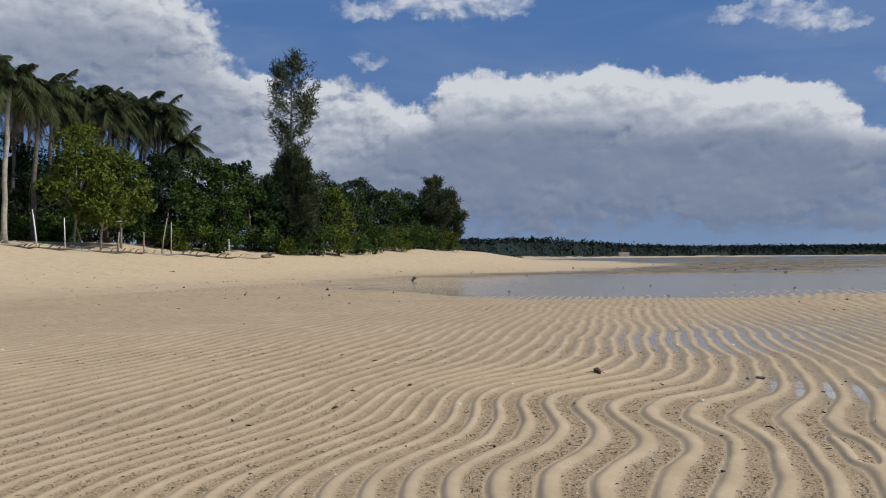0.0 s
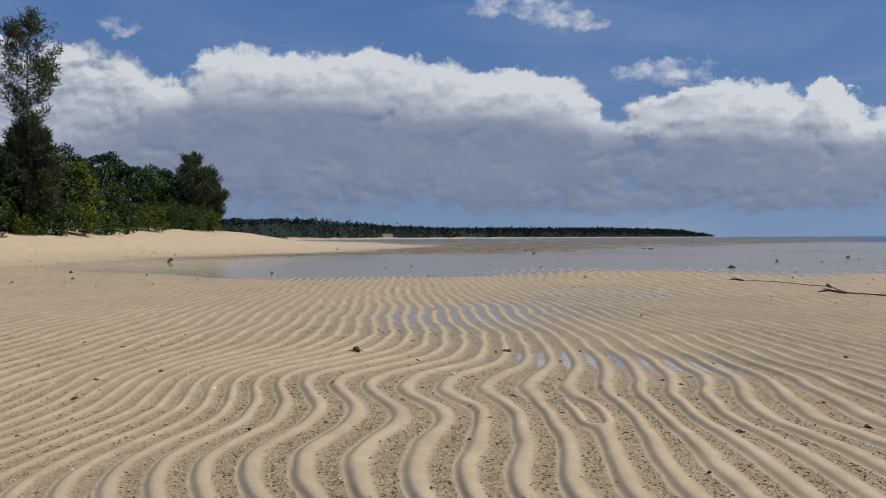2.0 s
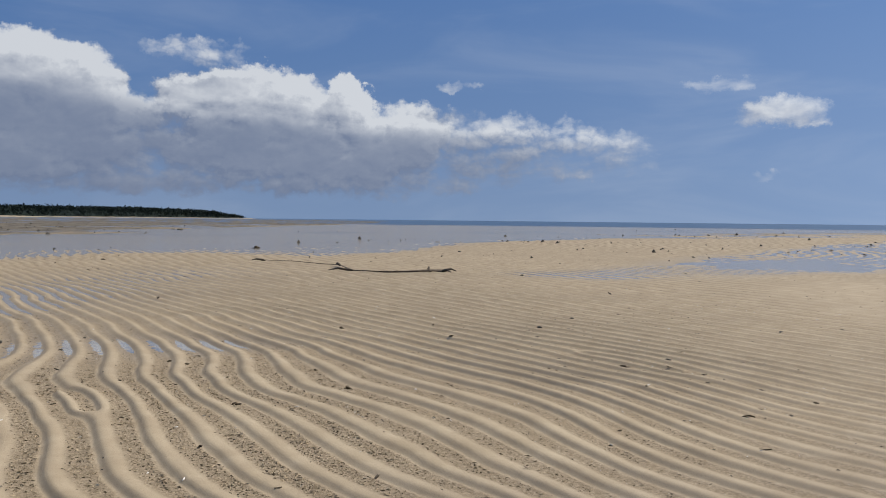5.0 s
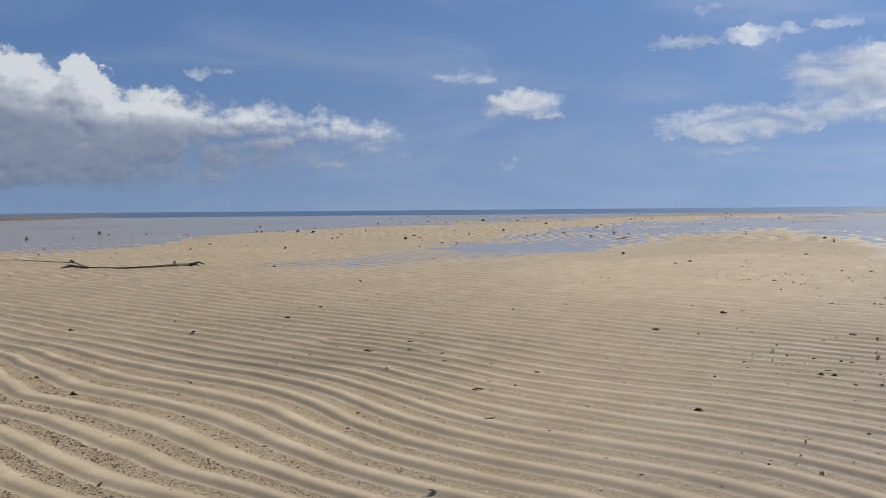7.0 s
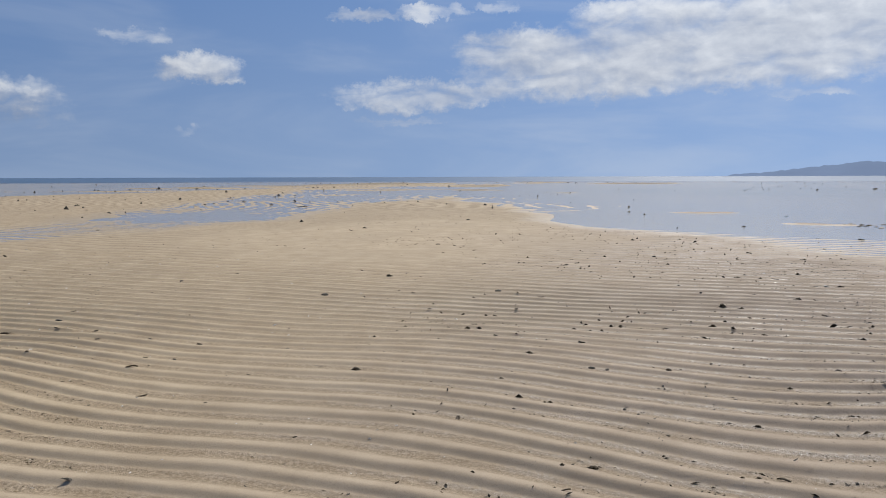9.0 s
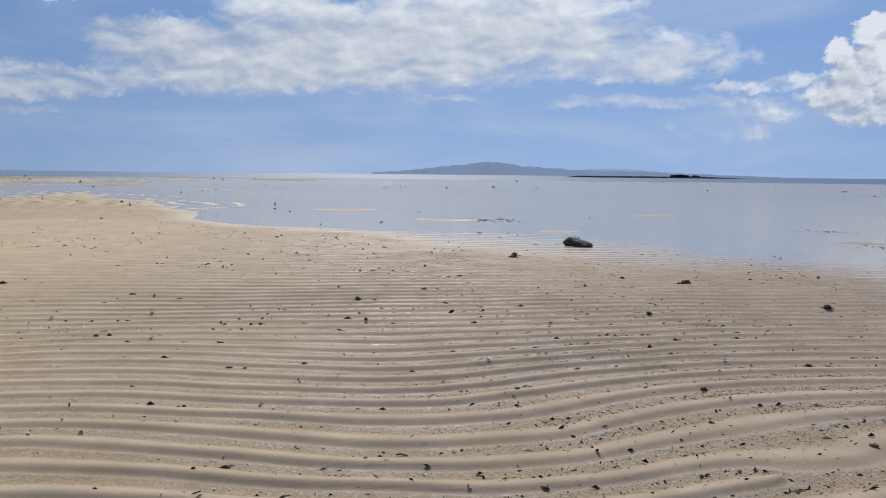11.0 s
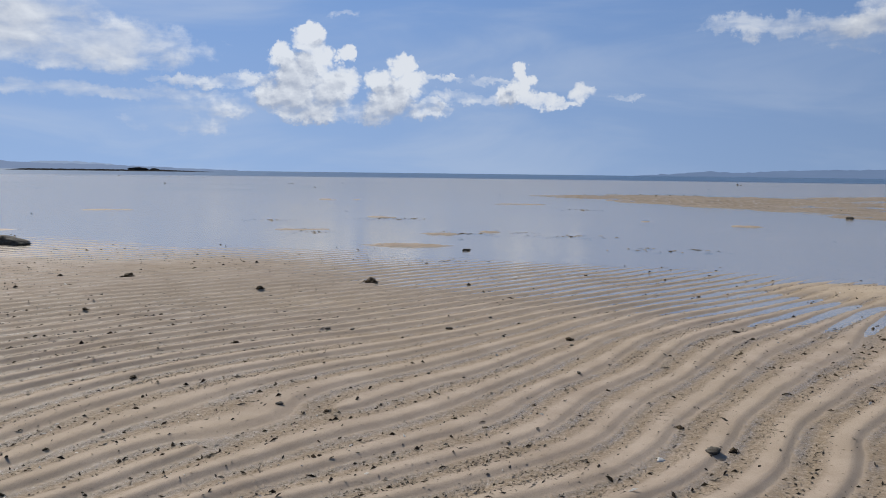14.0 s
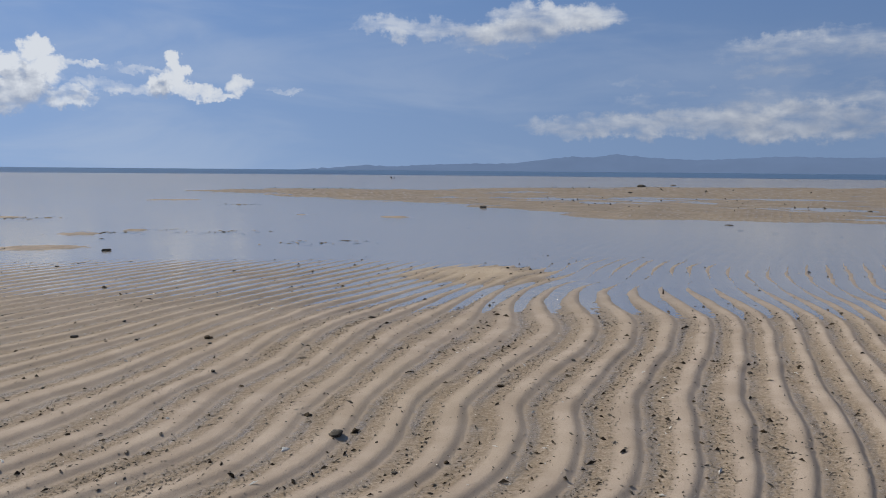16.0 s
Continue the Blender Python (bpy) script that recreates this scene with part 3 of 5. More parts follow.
def ground_base(x, y):
    """Height of the sand without ripples, and how dry, how stony it is and how high its ripples stand."""
    r = np.hypot(x, y)
    edge = inside(x, y, FLAT) + 0.7 * lattice(x, y, 5.0, 5) * np.clip(r / 14, 0.6, 6)
    z = -0.16 + 0.146 * smoothstep(edge, -16 - 0.15 * r, 0.0) + 0.042 * smoothstep(edge, 0.0, 3.6 + 2.0 * smoothstep(-y, 4, 8) * (1 - smoothstep(x, 8, 13)))
    z = z + 0.014 * lattice(x, y, 7.0, 8, 2)
    # wet hollows among the ripples
    for hx, hy, hr, depth in ((4.3, 8.6, 1.5, 0.026), (7.0, 16.5, 4.6, 0.037), (2.0, 9.0, 1.9, 0.015), (3.9, 12.4, 2.6, 0.013), (3.8, 15.5, 2.4, 0.008), (5.6, 7.6, 1.0, 0.026), (12.0, 20.0, 3.5, 0.030), (9.5, -1.5, 1.6, 0.016),
                              (9.0, 0.6, 1.5, 0.016)):
        z = z - depth * np.exp(-((x - hx) ** 2 + (y - hy) ** 2) / hr ** 2)
    for hx, hy, hr, up in ((1.1, -12.1, 0.85, 0.075), (9.5, -9.2, 1.2, 0.012), (9.3, -7.9, 1.3, 0.01), (-3.0, 6.0, 4.0, 0.012), (5.0, 2.5, 3.5, 0.012)):
        z = z + up * np.exp(-(((x - hx) ** 2 + (y - hy) ** 2) / hr ** 2) ** 1.5) * (1 + 0.9 * lattice(x, y, 0.9, 24))
    # low shoals of sand and weed that just break the water
    pick = (r > 14) & (r < 60) & (x > -5) & (y < 0)
    px_, py_, pz_ = x[pick], y[pick], z[pick]
    ragged = lattice(px_, py_, 0.9, 23)
    for az, d, wide in SHOALS:
        c, s = math.cos(radians(az)), math.sin(radians(az))
        u = ((px_ - d * s) * c - (py_ - d * c) * s) / wide
        v = ((px_ - d * s) * s + (py_ - d * c) * c) / (0.55 * wide)
        k = np.exp(-(u * u + v * v)) * np.clip(0.75 + 1.1 * ragged, 0, 1.3)
        pz_ = pz_ + np.maximum(0.016 - pz_, 0) * np.clip(1.25 * k, 0, 1)
    z[pick] = pz_
    south = inside(x, y, SOUTH) + 3.0 * lattice(x, y, 14.0, 6) + 3.0 * lattice(x * 0.4, y, 2.6, 25)
    z = z + smoothstep(south, -8, 4) * (0.176 + 0.060 * lattice(x * 0.5, y, 4.0, 21) + 0.045 * lattice(x, y, 1.3, 22, 2))
    gravel = 0.5 * smoothstep(south, -8, 2)
    stones = inside(x, y, RUBBLE) + 6.0 * lattice(x, y, 24.0, 7)
    rub = smoothstep(stones, -6, 6) * (1 - smoothstep(r, 900, 1200))
    z = z + rub * (0.170 + 0.070 * lattice(x, y, 9.0, 11) + 0.055 * lattice(x, y, 2.5, 12))
    # sand and rubble streaks that break the shallows
    streaks = smoothstep(lattice(x * 0.35, y, 16.0, 41) + 0.5 * lattice(x, y * 0.5, 5.0, 42), 0.02, 0.40)
    z = z + 0.155 * streaks * smoothstep(r, 45, 90) * (1 - smoothstep(r, 200, 320)) * (1 - smoothstep(edge, -8, 0))
    rub = np.maximum(rub, 0.75 * streaks * smoothstep(r, 45, 80) * (1 - smoothstep(edge, -12, -3)) * (1 - smoothstep(south, -8, 2)))
    rub = np.maximum(rub, gravel)
    # seaward of the reef edge the floor falls away
    z = z - 1.2 * smoothstep(r, 240, 420) * (1 - rub)
    beach = inside(x, y, LAND) + 1.2 * lattice(x, y, 9.0, 13)
    bank = smoothstep(beach, -3.0, 18.0)
    z = z + 2.75 * bank * (1 - 0.12 * smoothstep(y, 60, 100)) * (1 - 0.86 * smoothstep(y + 0.4 * x, 104, 135)) + 0.10 * smoothstep(beach, 0, 8) * lattice(x, y, 6.0, 14)
    far = along(x, y, SHORE)
    z = z + 2.6 * (1 - smoothstep(far, 8, 50))
    rub = rub * (1 - smoothstep(beach, -9, -2))
    dry = np.clip(smoothstep(beach, -5, 4) + (1 - smoothstep(far, 20, 60)), 0, 1)
    amp = (0.0325 + 0.0015 * smoothstep(x, 2, 5) - 0.0055 * smoothstep(y, 2, 6)) * smoothstep(edge, -14, -5) * (1 - smoothstep(beach, -9, -3))
    # tall on the landward side, low and worn towards the sea
    seaward = smoothstep(x - 0.55 * y, 1.5, 5.0)
    amp = amp * (1 + 0.4 * smoothstep(r, 5, 10) * smoothstep(y, 1, 5)) * (1 - 0.08 * seaward) * (1 - 0.25 * smoothstep(r, 8.5, 16) * smoothstep(x, 3, 7) * (1 - smoothstep(y, 1, 6)))
    smooth_patch = np.exp(-(((x - 20) / 9) ** 2 + ((y - 2) / 7) ** 2) ** 2)
    amp = amp * (1 - 0.8 * smooth_patch) * (1 - 0.75 * smoothstep(-x - 0.05 * y, 6, 16))
    amp = amp * (0.8 + 0.45 * lattice(x, y, 2.2, 15, 2))
    hump = np.exp(-((x - 1.1) ** 2 + (y + 12.1) ** 2) / 1.0 ** 2)
    amp = amp * (1 - 0.9 * hump)
    dry = np.maximum(dry, 0.5 * hump)
    amp = np.maximum(amp, 0.016 * smoothstep(south, -6, 0))
    return z, dry, rub, amp


def firmness(x, y):
    """Where the sand has drained and looks warmer."""
    return smoothstep(y + 0.15 * x + 1.5 * lattice(x, y, 4.0, 51), -3.0, 3.5)


def ground_z(x, y):
    x, y = np.atleast_1d(np.float64(x)), np.atleast_1d(np.float64(y))
    z, _, _, amp = ground_base(x, y)
    return z + amp * profile(crest(x, y))


# a fan of rows and columns round the place where one stands, closer together where it is near
CX, CY = -0.05, -0.4
fan = np.concatenate([np.arange(-34.0, 204.0, 0.18), np.arange(204.0, 326.0, 1.0)])
rows = [0.0]
step = 0.5
while rows[-1] < 4600:
    r = rows[-1]
    if r < 2.6:
        step = 0.05
    elif r < 6.0:
        step = 0.021
    elif r < 15.0:
        step = 0.021 + (r - 6.0) * 0.0023
    else:
        step = min(0.0012 * r * r * 0.24 + 0.0, 0.045 * r)
        step = max(step, 0.06)
    rows.append(r + step)
rows = np.array(rows[1:])
ang, rad = np.meshgrid(np.radians(fan), rows)
gx, gy = CX + rad * np.sin(ang), CY + rad * np.cos(ang)
flat_x, flat_y = gx.ravel(), gy.ravel()
gz, dry, rub, amp = ground_base(flat_x, flat_y)
ph = crest(flat_x, flat_y)
ph_grid = ph.reshape(gx.shape)


def turn_of(axis):
    """The share of a ripple from each row or column to the next."""
    d = np.diff(ph_grid, axis=axis)
    d = np.abs(d - np.round(d))
    return np.concatenate([d, np.take(d, [-1], axis)], axis)


jump = np.maximum(turn_of(0), turn_of(1)).ravel()
seen = 1 - smoothstep(jump, 0.24, 0.42)
shape = profile(ph)
q = in_ripple(ph)
litter = smoothstep(q, 0.42, 0.60) * (1 - 0.6 * smoothstep(q, 0.93, 1.0)) * smoothstep(amp, 0.004, 0.012)
foot = (smoothstep(q, 0.70, 0.86) * (1 - smoothstep(q, 0.97, 1.0)) + 0.8 * (1 - smoothstep(q, 0.0, 0.05))) * smoothstep(amp, 0.004, 0.012)
close = 1 - smoothstep(np.hypot(flat_x, flat_y), 9, 16)
uneven = np.zeros(len(gz))
pick = close > 0
uneven[pick] = lattice(flat_x[pick], flat_y[pick], 0.055, 57, 2) * (0.0012 + 0.0065 * litter[pick] * np.clip(0.5 + 1.6 * lattice(flat_x[pick], flat_y[pick], 0.7, 58, 2), 0, 1.2))
gz = gz + amp * (seen * shape + (1 - seen) * 0.4) + uneven * close
nr, nc = gx.shape
idx = np.arange(nr * nc).reshape(nr, nc)
nxt = np.roll(idx, -1, axis=1)
quads = np.stack([idx[:-1], idx[1:], nxt[1:], nxt[:-1]], -1).reshape(-1, 4)[:, ::-1]
verts = np.stack([flat_x, flat_y, gz], 1)
# the middle, out of sight under one's feet
verts = np.concatenate([verts, [[CX, CY, float(gz[:nc].mean())]]])
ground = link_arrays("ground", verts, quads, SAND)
me = ground.data
cap = bmesh.new()
cap.from_mesh(me)
cap.verts.ensure_lookup_table()
for i in range(nc):
    cap.faces.new((cap.verts[i], cap.verts[len(verts) - 1], cap.verts[(i + 1) % nc])).smooth = True
bmesh.ops.recalc_face_normals(cap, faces=cap.faces[-nc:])
cap.to_mesh(me)
cap.free()
for name, vals in (("dry", dry), ("rubble", rub), ("litter", litter), ("foot", foot), ("firm", firmness(flat_x, flat_y))):
    a = me.attributes.new(name, "FLOAT", "POINT")
    a.data.foreach_set("value", np.append(vals, 0.0).astype(np.float32))
tagged(ground, "rippled tan tidal sand rising to a pale dry beach", "sand", kind="structure")

# ------------------------------------------------------------ water


def disc(name, r0, r1, z, mat, steps=96):
    v, f = [], []
    radii = [r0] + [r0 + (r1 - r0) * (i / 6) ** 2 for i in range(1, 7)]
    for rr in radii:
        v += [(rr * math.sin(2 * math.pi * i / steps), rr * math.cos(2 * math.pi * i / steps), z) for i in range(steps)]
    for k in range(len(radii) - 1):
        for i in range(steps):
            j = (i + 1) % steps
            f.append((k * steps + i, k * steps + j, (k + 1) * steps + j, (k + 1) * steps + i)[::-1])
    return link(name, v, f, mat)


lagoon = disc("lagoon_water", 1.0, 240.0, 0.0, WATER)
lagoon.visible_shadow = False
tagged(lagoon, "clear shallow tidal water mirroring the sky over sand", "water", kind="structure")
sea = disc("sea", 240.0, 4650.0, 0.0, SEA)
tagged(sea, "deep blue open sea reaching the horizon", "sea", kind="structure")

# ------------------------------------------------------------ trees


def tube(points, radii, sides=7):
    """Vertices and faces of a tapered round limb along points."""
    v, f = [], []
    pts = [Vector(q) for q in points]
    for i, (q, r) in enumerate(zip(pts, radii)):
        d = (pts[min(i + 1, len(pts) - 1)] - pts[max(i - 1, 0)]).normalized()
        a = d.cross(Vector((0.3, 1, 0.1))).normalized()
        c = d.cross(a)
        v += [q + (a * math.cos(2 * math.pi * k / sides) + c * math.sin(2 * math.pi * k / sides)) * r for k in range(sides)]
    for i in range(len(pts) - 1):
        for k in range(sides):
            n = (k + 1) % sides
            f.append((i * sides + k, i * sides + n, (i + 1) * sides + n, (i + 1) * sides + k))
    f.append(tuple(range(sides))[::-1])
    f.append(tuple((len(pts) - 1) * sides + k for k in range(sides)))
    return v, f


def join(*meshes):
    v, f = [], []
    for a, b in meshes:
        o = len(v)
        v += list(a)
        f += [tuple(i + o for i in q) for q in b]
    return v, f


def thing(name, x, y, z, label, category, group_name="", kind=""):
    e = new(name)
    e.empty_display_size = 0.3
    e.location = (x, y, z)
    return tagged(e, label, category, group_name, kind)


def leaf_cloud(rng, centres, size, per, leaf, aspect=0.5, flat=0.5, droop=0.0):
    """Many small leaves: a pair of bent triangles each, gathered in clumps."""
    centres = np.asarray(centres, float)
    n = len(centres) * per
    c = np.repeat(centres[:, :3], per, 0)
    s = np.repeat(centres[:, 3], per)
    d = rng.normal(size=(n, 3))
    d /= np.linalg.norm(d, axis=1)[:, None]
    rr = s * rng.uniform(0.35, 1.08, n) ** 0.6
    pos = c + d * rr[:, None] * [1, 1, flat]
    along_v = d * [1, 1, 0.5] + rng.normal(size=(n, 3)) * 0.7
    along_v[:, 2] -= droop
    along_v /= np.linalg.norm(along_v, axis=1)[:, None]
    side = np.cross(along_v, rng.normal(size=(n, 3)))
    side /= np.linalg.norm(side, axis=1)[:, None]
    ln = (leaf * rng.uniform(0.6, 1.4, n))[:, None]
    a = pos
    b = pos + along_v * ln * 0.5 + side * ln * aspect * 0.5
    e = pos + along_v * ln
    g2 = pos + along_v * ln * 0.5 - side * ln * aspect * 0.5 + np.cross(along_v, side) * ln * 0.12
    v = np.stack([a, b, e, g2], 1).reshape(-1, 3)
    f = np.arange(len(v)).reshape(-1, 4)
    return v, f


def broad_tree(x, y, h, spread, seed, mat, label, trunk_mat=None, bare=0.28, leaf=0.36, count=60, per=46, lean=0.0):
    rng = np.random.default_rng(seed)
    z0 = float(ground_z(x, y)[0]) - 0.05
    root = thing("tree", x, y, z0, label, "tree", "trees on the beach edge")
    top = Vector((lean, 0.1 * rng.normal(), h * 0.62))
    trunk = [tube([(0, 0, 0), (lean * 0.2, 0.05, h * 0.2), top * 0.6 + Vector((0.1, 0, 0)), top], [0.09, 0.075, 0.06, 0.04] if trunk_mat is PALE_BARK else [0.16, 0.13, 0.10, 0.05])]
    cs_list = []
    for k in range(count):
        a = rng.uniform(0, 2 * math.pi)
        u = rng.uniform(0, 1) ** 0.5
        hh = bare + (1 - bare) * rng.uniform(0, 1)
        wide = spread * (1 - 0.55 * max(0.0, (hh - 0.55) / 0.45) ** 1.5) * (0.75 + 0.35 * rng.uniform())
        cs_list.append((lean * hh + wide * u * math.cos(a), wide * u * math.sin(a), h * hh - 0.25, rng.uniform(0.38, 0.8) * spread * 0.33))
    tv, tf = join(*trunk)
    stem = link("trunk", tv, tf, trunk_mat or BARK, root, True)
    for k in range(7):
        c = cs_list[int(rng.integers(count))]
        low = Vector((lean * 0.3, 0, h * rng.uniform(0.16, 0.4)))
        tv, tf = tube([low, low.lerp(Vector(c[:3]), 0.5) + Vector((0, 0, 0.3)), c[:3]], [0.07, 0.05, 0.02], 5)
        link("limb", tv, tf, trunk_mat or BARK, stem, True)
    v, f = leaf_cloud(rng, cs_list, 1.0, per, leaf, 0.6, 0.75)
    v[:, 2] = np.maximum(v[:, 2], 0.15)
    link_arrays("crown", v, f, mat, root, False)
    return root


def palm(x, y, h, seed, lean=0.0, wind=1.0):
    rng = np.random.default_rng(seed)
    z0 = float(ground_z(x, y)[0]) - 0.05
    root = thing("coconut_palm", x, y, z0, "tall coconut palm with wind-swept drooping fronds", "palm tree", "palms behind the beach")
    pts, rad = [], []
    for i in range(12):
        u = i / 11
        pts.append((lean * u * u, 0.3 * math.sin(u * 2.5) * rng.normal() * 0.3, h * u))
        rad.append(0.19 - 0.07 * u + (0.06 if i == 0 else 0))
    v, f = tube(pts, rad, 9)
    link("trunk", v, f, PALE_BARK if seed % 7 == 5 else BARK, root, True)
    top = Vector(pts[-1])
    for k in range(26):
        a = 2 * math.pi * k / 26 * 2.618 + rng.uniform(-0.45, 0.45)
        rise = 1.75 - 2.3 * (k / 25) + rng.uniform(-0.15, 0.15)
        ln = rng.uniform(2.9, 4.0) * (0.8 + 0.2 * min(1, k / 8))
        d = Vector((math.cos(a) + 0.15 * wind, math.sin(a), 0)).normalized()
        spine = []
        sag = rng.uniform(1.3, 2.6) + 1.0 * (k / 25)
        for i in range(9):
            u = i / 8
            spine.append(top + d * ln * (0.85 * u - 0.15 * u * u) * (1.0 if rise < 0.9 else 0.7)
                         + Vector((0.25 * wind * u * u, 0, ln * 0.60 * rise * u - sag * u * u)))
        fv, ff = tube(spine, [0.04 * (1 - 0.8 * i / 8) + 0.006 for i in range(9)], 4)
        frond = link("frond", fv, ff, HUSK if k >= 24 else FROND, root)
        fv, ff = [], []
        for i in range(2, 34):
            u = i / 33.5
            j = min(int(u * 8), 7)
            q = spine[j].lerp(spine[j + 1], u * 8 - j)
            dd = (spine[j + 1] - spine[j]).normalized()
            sd = dd.cross(Vector((0, 0, 1)))
            sd = sd.normalized() if sd.length > 0.05 else Vector((0, 1, 0))
            wl = 0.80 * math.sin(math.pi * min(1, 0.15 + u * 0.85)) + 0.15
            for sg in (-1, 1):
                tip = q + sd * sg * wl * rng.uniform(0.45, 0.8) + dd * wl * 0.5 + Vector((0.10 * wind, 0, -wl * rng.uniform(0.30, 1.0)))
                o = len(fv)
                fv += [q, q + dd * 0.09, tip, q - dd * 0.03 + (tip - q) * 0.5]
                ff.append((o, o + 1, o + 2, o + 3))
        link("blade", fv, ff, HUSK if k >= 24 else FROND, frond)
    return root


def casuarina(x, y, h, width, seed, label, low=0.05, dense=1.0, per=22):
    """A she-oak: a thin stem with open upswept branches and drooping needles."""
    rng = np.random.default_rng(seed)
    z0 = float(ground_z(x, y)[0]) - 0.05
    root = thing("casuarina_tree", x, y, z0, label, "tree", "trees on the beach edge")
    limbs = [tube([(0, 0, 0), (0.15, 0, h * 0.3), (-0.05, 0, h * 0.6), (0.05, 0, h * 0.97)], [0.2, 0.15, 0.09, 0.02])]
    tufts = []
    n = int(44 * dense)
    for k in range(n):
        u = low + (0.98 - low) * (k + rng.uniform()) / n
        a = rng.uniform(0, 2 * math.pi)
        w_ = (u - low) / (1 - low)
        prof = float(np.interp(w_, (0.0, 0.2, 0.42, 0.75, 1.0), (0.30, 0.80, 1.0, 0.62, 0.10))) if low > 0.3 else min(1.0, 0.35 + w_ * 2.2) * (1 - 0.80 * max(0.0, (w_ - 0.42) / 0.58) ** 1.2)
        ln = width * prof * rng.uniform(0.55, 1.1) + 0.2
        p0 = Vector((0, 0, h * u * 0.985))
        d = Vector((math.cos(a), math.sin(a), rng.uniform(0.2, 0.7)))
        p1, p2 = p0 + d * ln * 0.5, p0 + d * ln * 0.9 + Vector((0, 0, ln * 0.30))
        limbs.append(tube([p0, p1, p2], [0.045, 0.028, 0.010], 4))
        for m_ in range(int(9 * dense * min(1.0, ln / width + 0.05)) + 3):
            w2 = rng.uniform(0.35, 1.05)
            q = (p0.lerp(p1, w2 * 2) if w2 < 0.5 else p1.lerp(p2, w2 * 2 - 1)) + Vector(rng.normal(size=3)) * 0.12
            tufts.append((q.x, q.y, q.z, rng.uniform(0.14, 0.28)))
    v, f = join(*limbs)
    link("trunk", v, f, BARK, root, True)
    v, f = leaf_cloud(rng, tufts, 1.0, per, 0.44, 0.055, 1.4, -0.75)
    link_arrays("crown", v, f, NEEDLE, root, False)
    return root


def polar(az, d):
    return d * math.sin(radians(az)), d * math.cos(radians(az))


# palms behind, by heading, distance and height
for k, (az, d, h, ln) in enumerate(((-28.1, 60, 9.3, 0.4), (-29.3, 66, 11.0, 0.3), (-26.5, 66, 9.6, 0.6), (-27.6, 74, 11.8, 0.2), (-25.6, 72, 10.8, 0.3),
                                    (-24.6, 76, 10.4, 0.4), (-23.4, 74, 9.4, 0.5), (-22.6, 80, 9.8, 0.3), (-21.5, 76, 8.6, 0.6), (-20.3, 78, 9.6, 0.5), (-19.3, 76, 8.8, 0.6),
                                    (-18.9, 82, 9.8, 0.3), (-18.0, 76, 7.6, 0.5), (-24.0, 84, 11.2, 0.3), (-31.2, 64, 10.6, 0.2), (-26.8, 82, 12.0, 0.2), (-28.6, 80, 12.4, 0.2),
                                    (-21.0, 86, 10.4, 0.2), (-22.3, 72, 8.0, 0.5), (-25.2, 88, 12.6, 0.3), (-22.0, 90, 12.0, 0.4), (-20.0, 88, 11.0, 0.3), (-23.5, 92, 12.8, 0.2),
                                    (-19.6, 84, 9.0, 0.6), (-27.2, 90, 13.4, 0.3), (-30.0, 88, 13.6, 0.2))):
    px, py = polar(az, d)
    palm(px, py, h + (2.8 if -24.6 < az < -18.4 else 1.2), 40 + k, ln, 0.6 + 0.8 * ((k * 5) % 7) / 7)

# broad-leaved trees along the edge of the beach
GREEN = "leafy green beach tree with a thin branching trunk"
YOUNG = "yellow-green leafy tree on pale slender stems"
DARK = "dense dark green tree in the coastal thicket"
for k, (az, d, h, sp, kind) in enumerate((
        (-24.2, 62, 8.3, 2.7, 1), (-21.4, 63, 7.0, 2.4, 1), (-22.6, 61, 5.0, 2.0, 1), (-26.8, 70, 5.4, 2.6, 2), (-29.0, 72, 5.2, 2.8, 2), (-25.0, 72, 6.0, 2.8, 2),
        (-18.6, 70, 7.4, 2.6, 2), (-16.4, 70, 7.6, 2.5, 0), (-15.0, 69, 7.0, 2.2, 0), (-17.3, 67, 5.6, 2.2, 0), (-13.3, 72, 6.6, 2.4, 0), (-12.0, 73, 6.4, 2.0, 2),
        (-10.3, 76, 7.2, 2.0, 2), (-9.0, 77, 6.4, 2.2, 2), (-7.8, 80, 6.2, 2.4, 1), (-6.5, 84, 6.2, 2.6, 0), (-5.0, 90, 6.4, 2.6, 2), (-3.6, 93, 6.4, 2.4, 0),
        (-2.2, 97, 6.6, 2.4, 0), (-1.0, 100, 6.4, 2.2, 2), (-19.8, 76, 7.4, 3.0, 2), (-23.2, 76, 7.0, 3.0, 2), (-27.9, 84, 6.0, 3.2, 2), (-11.2, 80, 7.4, 2.8, 2),
        (-14.2, 79, 8.0, 2.8, 2), (-31.0, 62, 6.4, 2.8, 0), (-27.6, 78, 7.6, 3.2, 2), (-24.4, 80, 8.2, 3.2, 2), (-21.4, 80, 8.0, 3.2, 2), (-30.0, 78, 7.4, 3.2, 2), (-18.0, 80, 7.8, 3.0, 2), (-27.2, 76, 9.6, 3.0, 2), (-29.2, 88, 8.0, 3.6, 2), (-26.0, 88, 8.4, 3.6, 2), (-31.5, 84, 8.0, 3.6, 2), (-5.8, 96, 8.0, 3.0, 2), (-3.0, 104, 8.0, 3.0, 2), (-8.2, 90, 8.0, 3.0, 2))):
    px, py = polar(az, d)
    mat, label = ((LEAF, GREEN), (LEAF_YOUNG, YOUNG), (LEAF_DARK, DARK))[kind]
    broad_tree(px, py, h, sp, 100 + k, mat, label, PALE_BARK if kind == 1 else BARK, 0.42 if kind == 1 else 0.12,
               0.23, 70, 84, 0.6 if k in (0, 7) else 0.0)

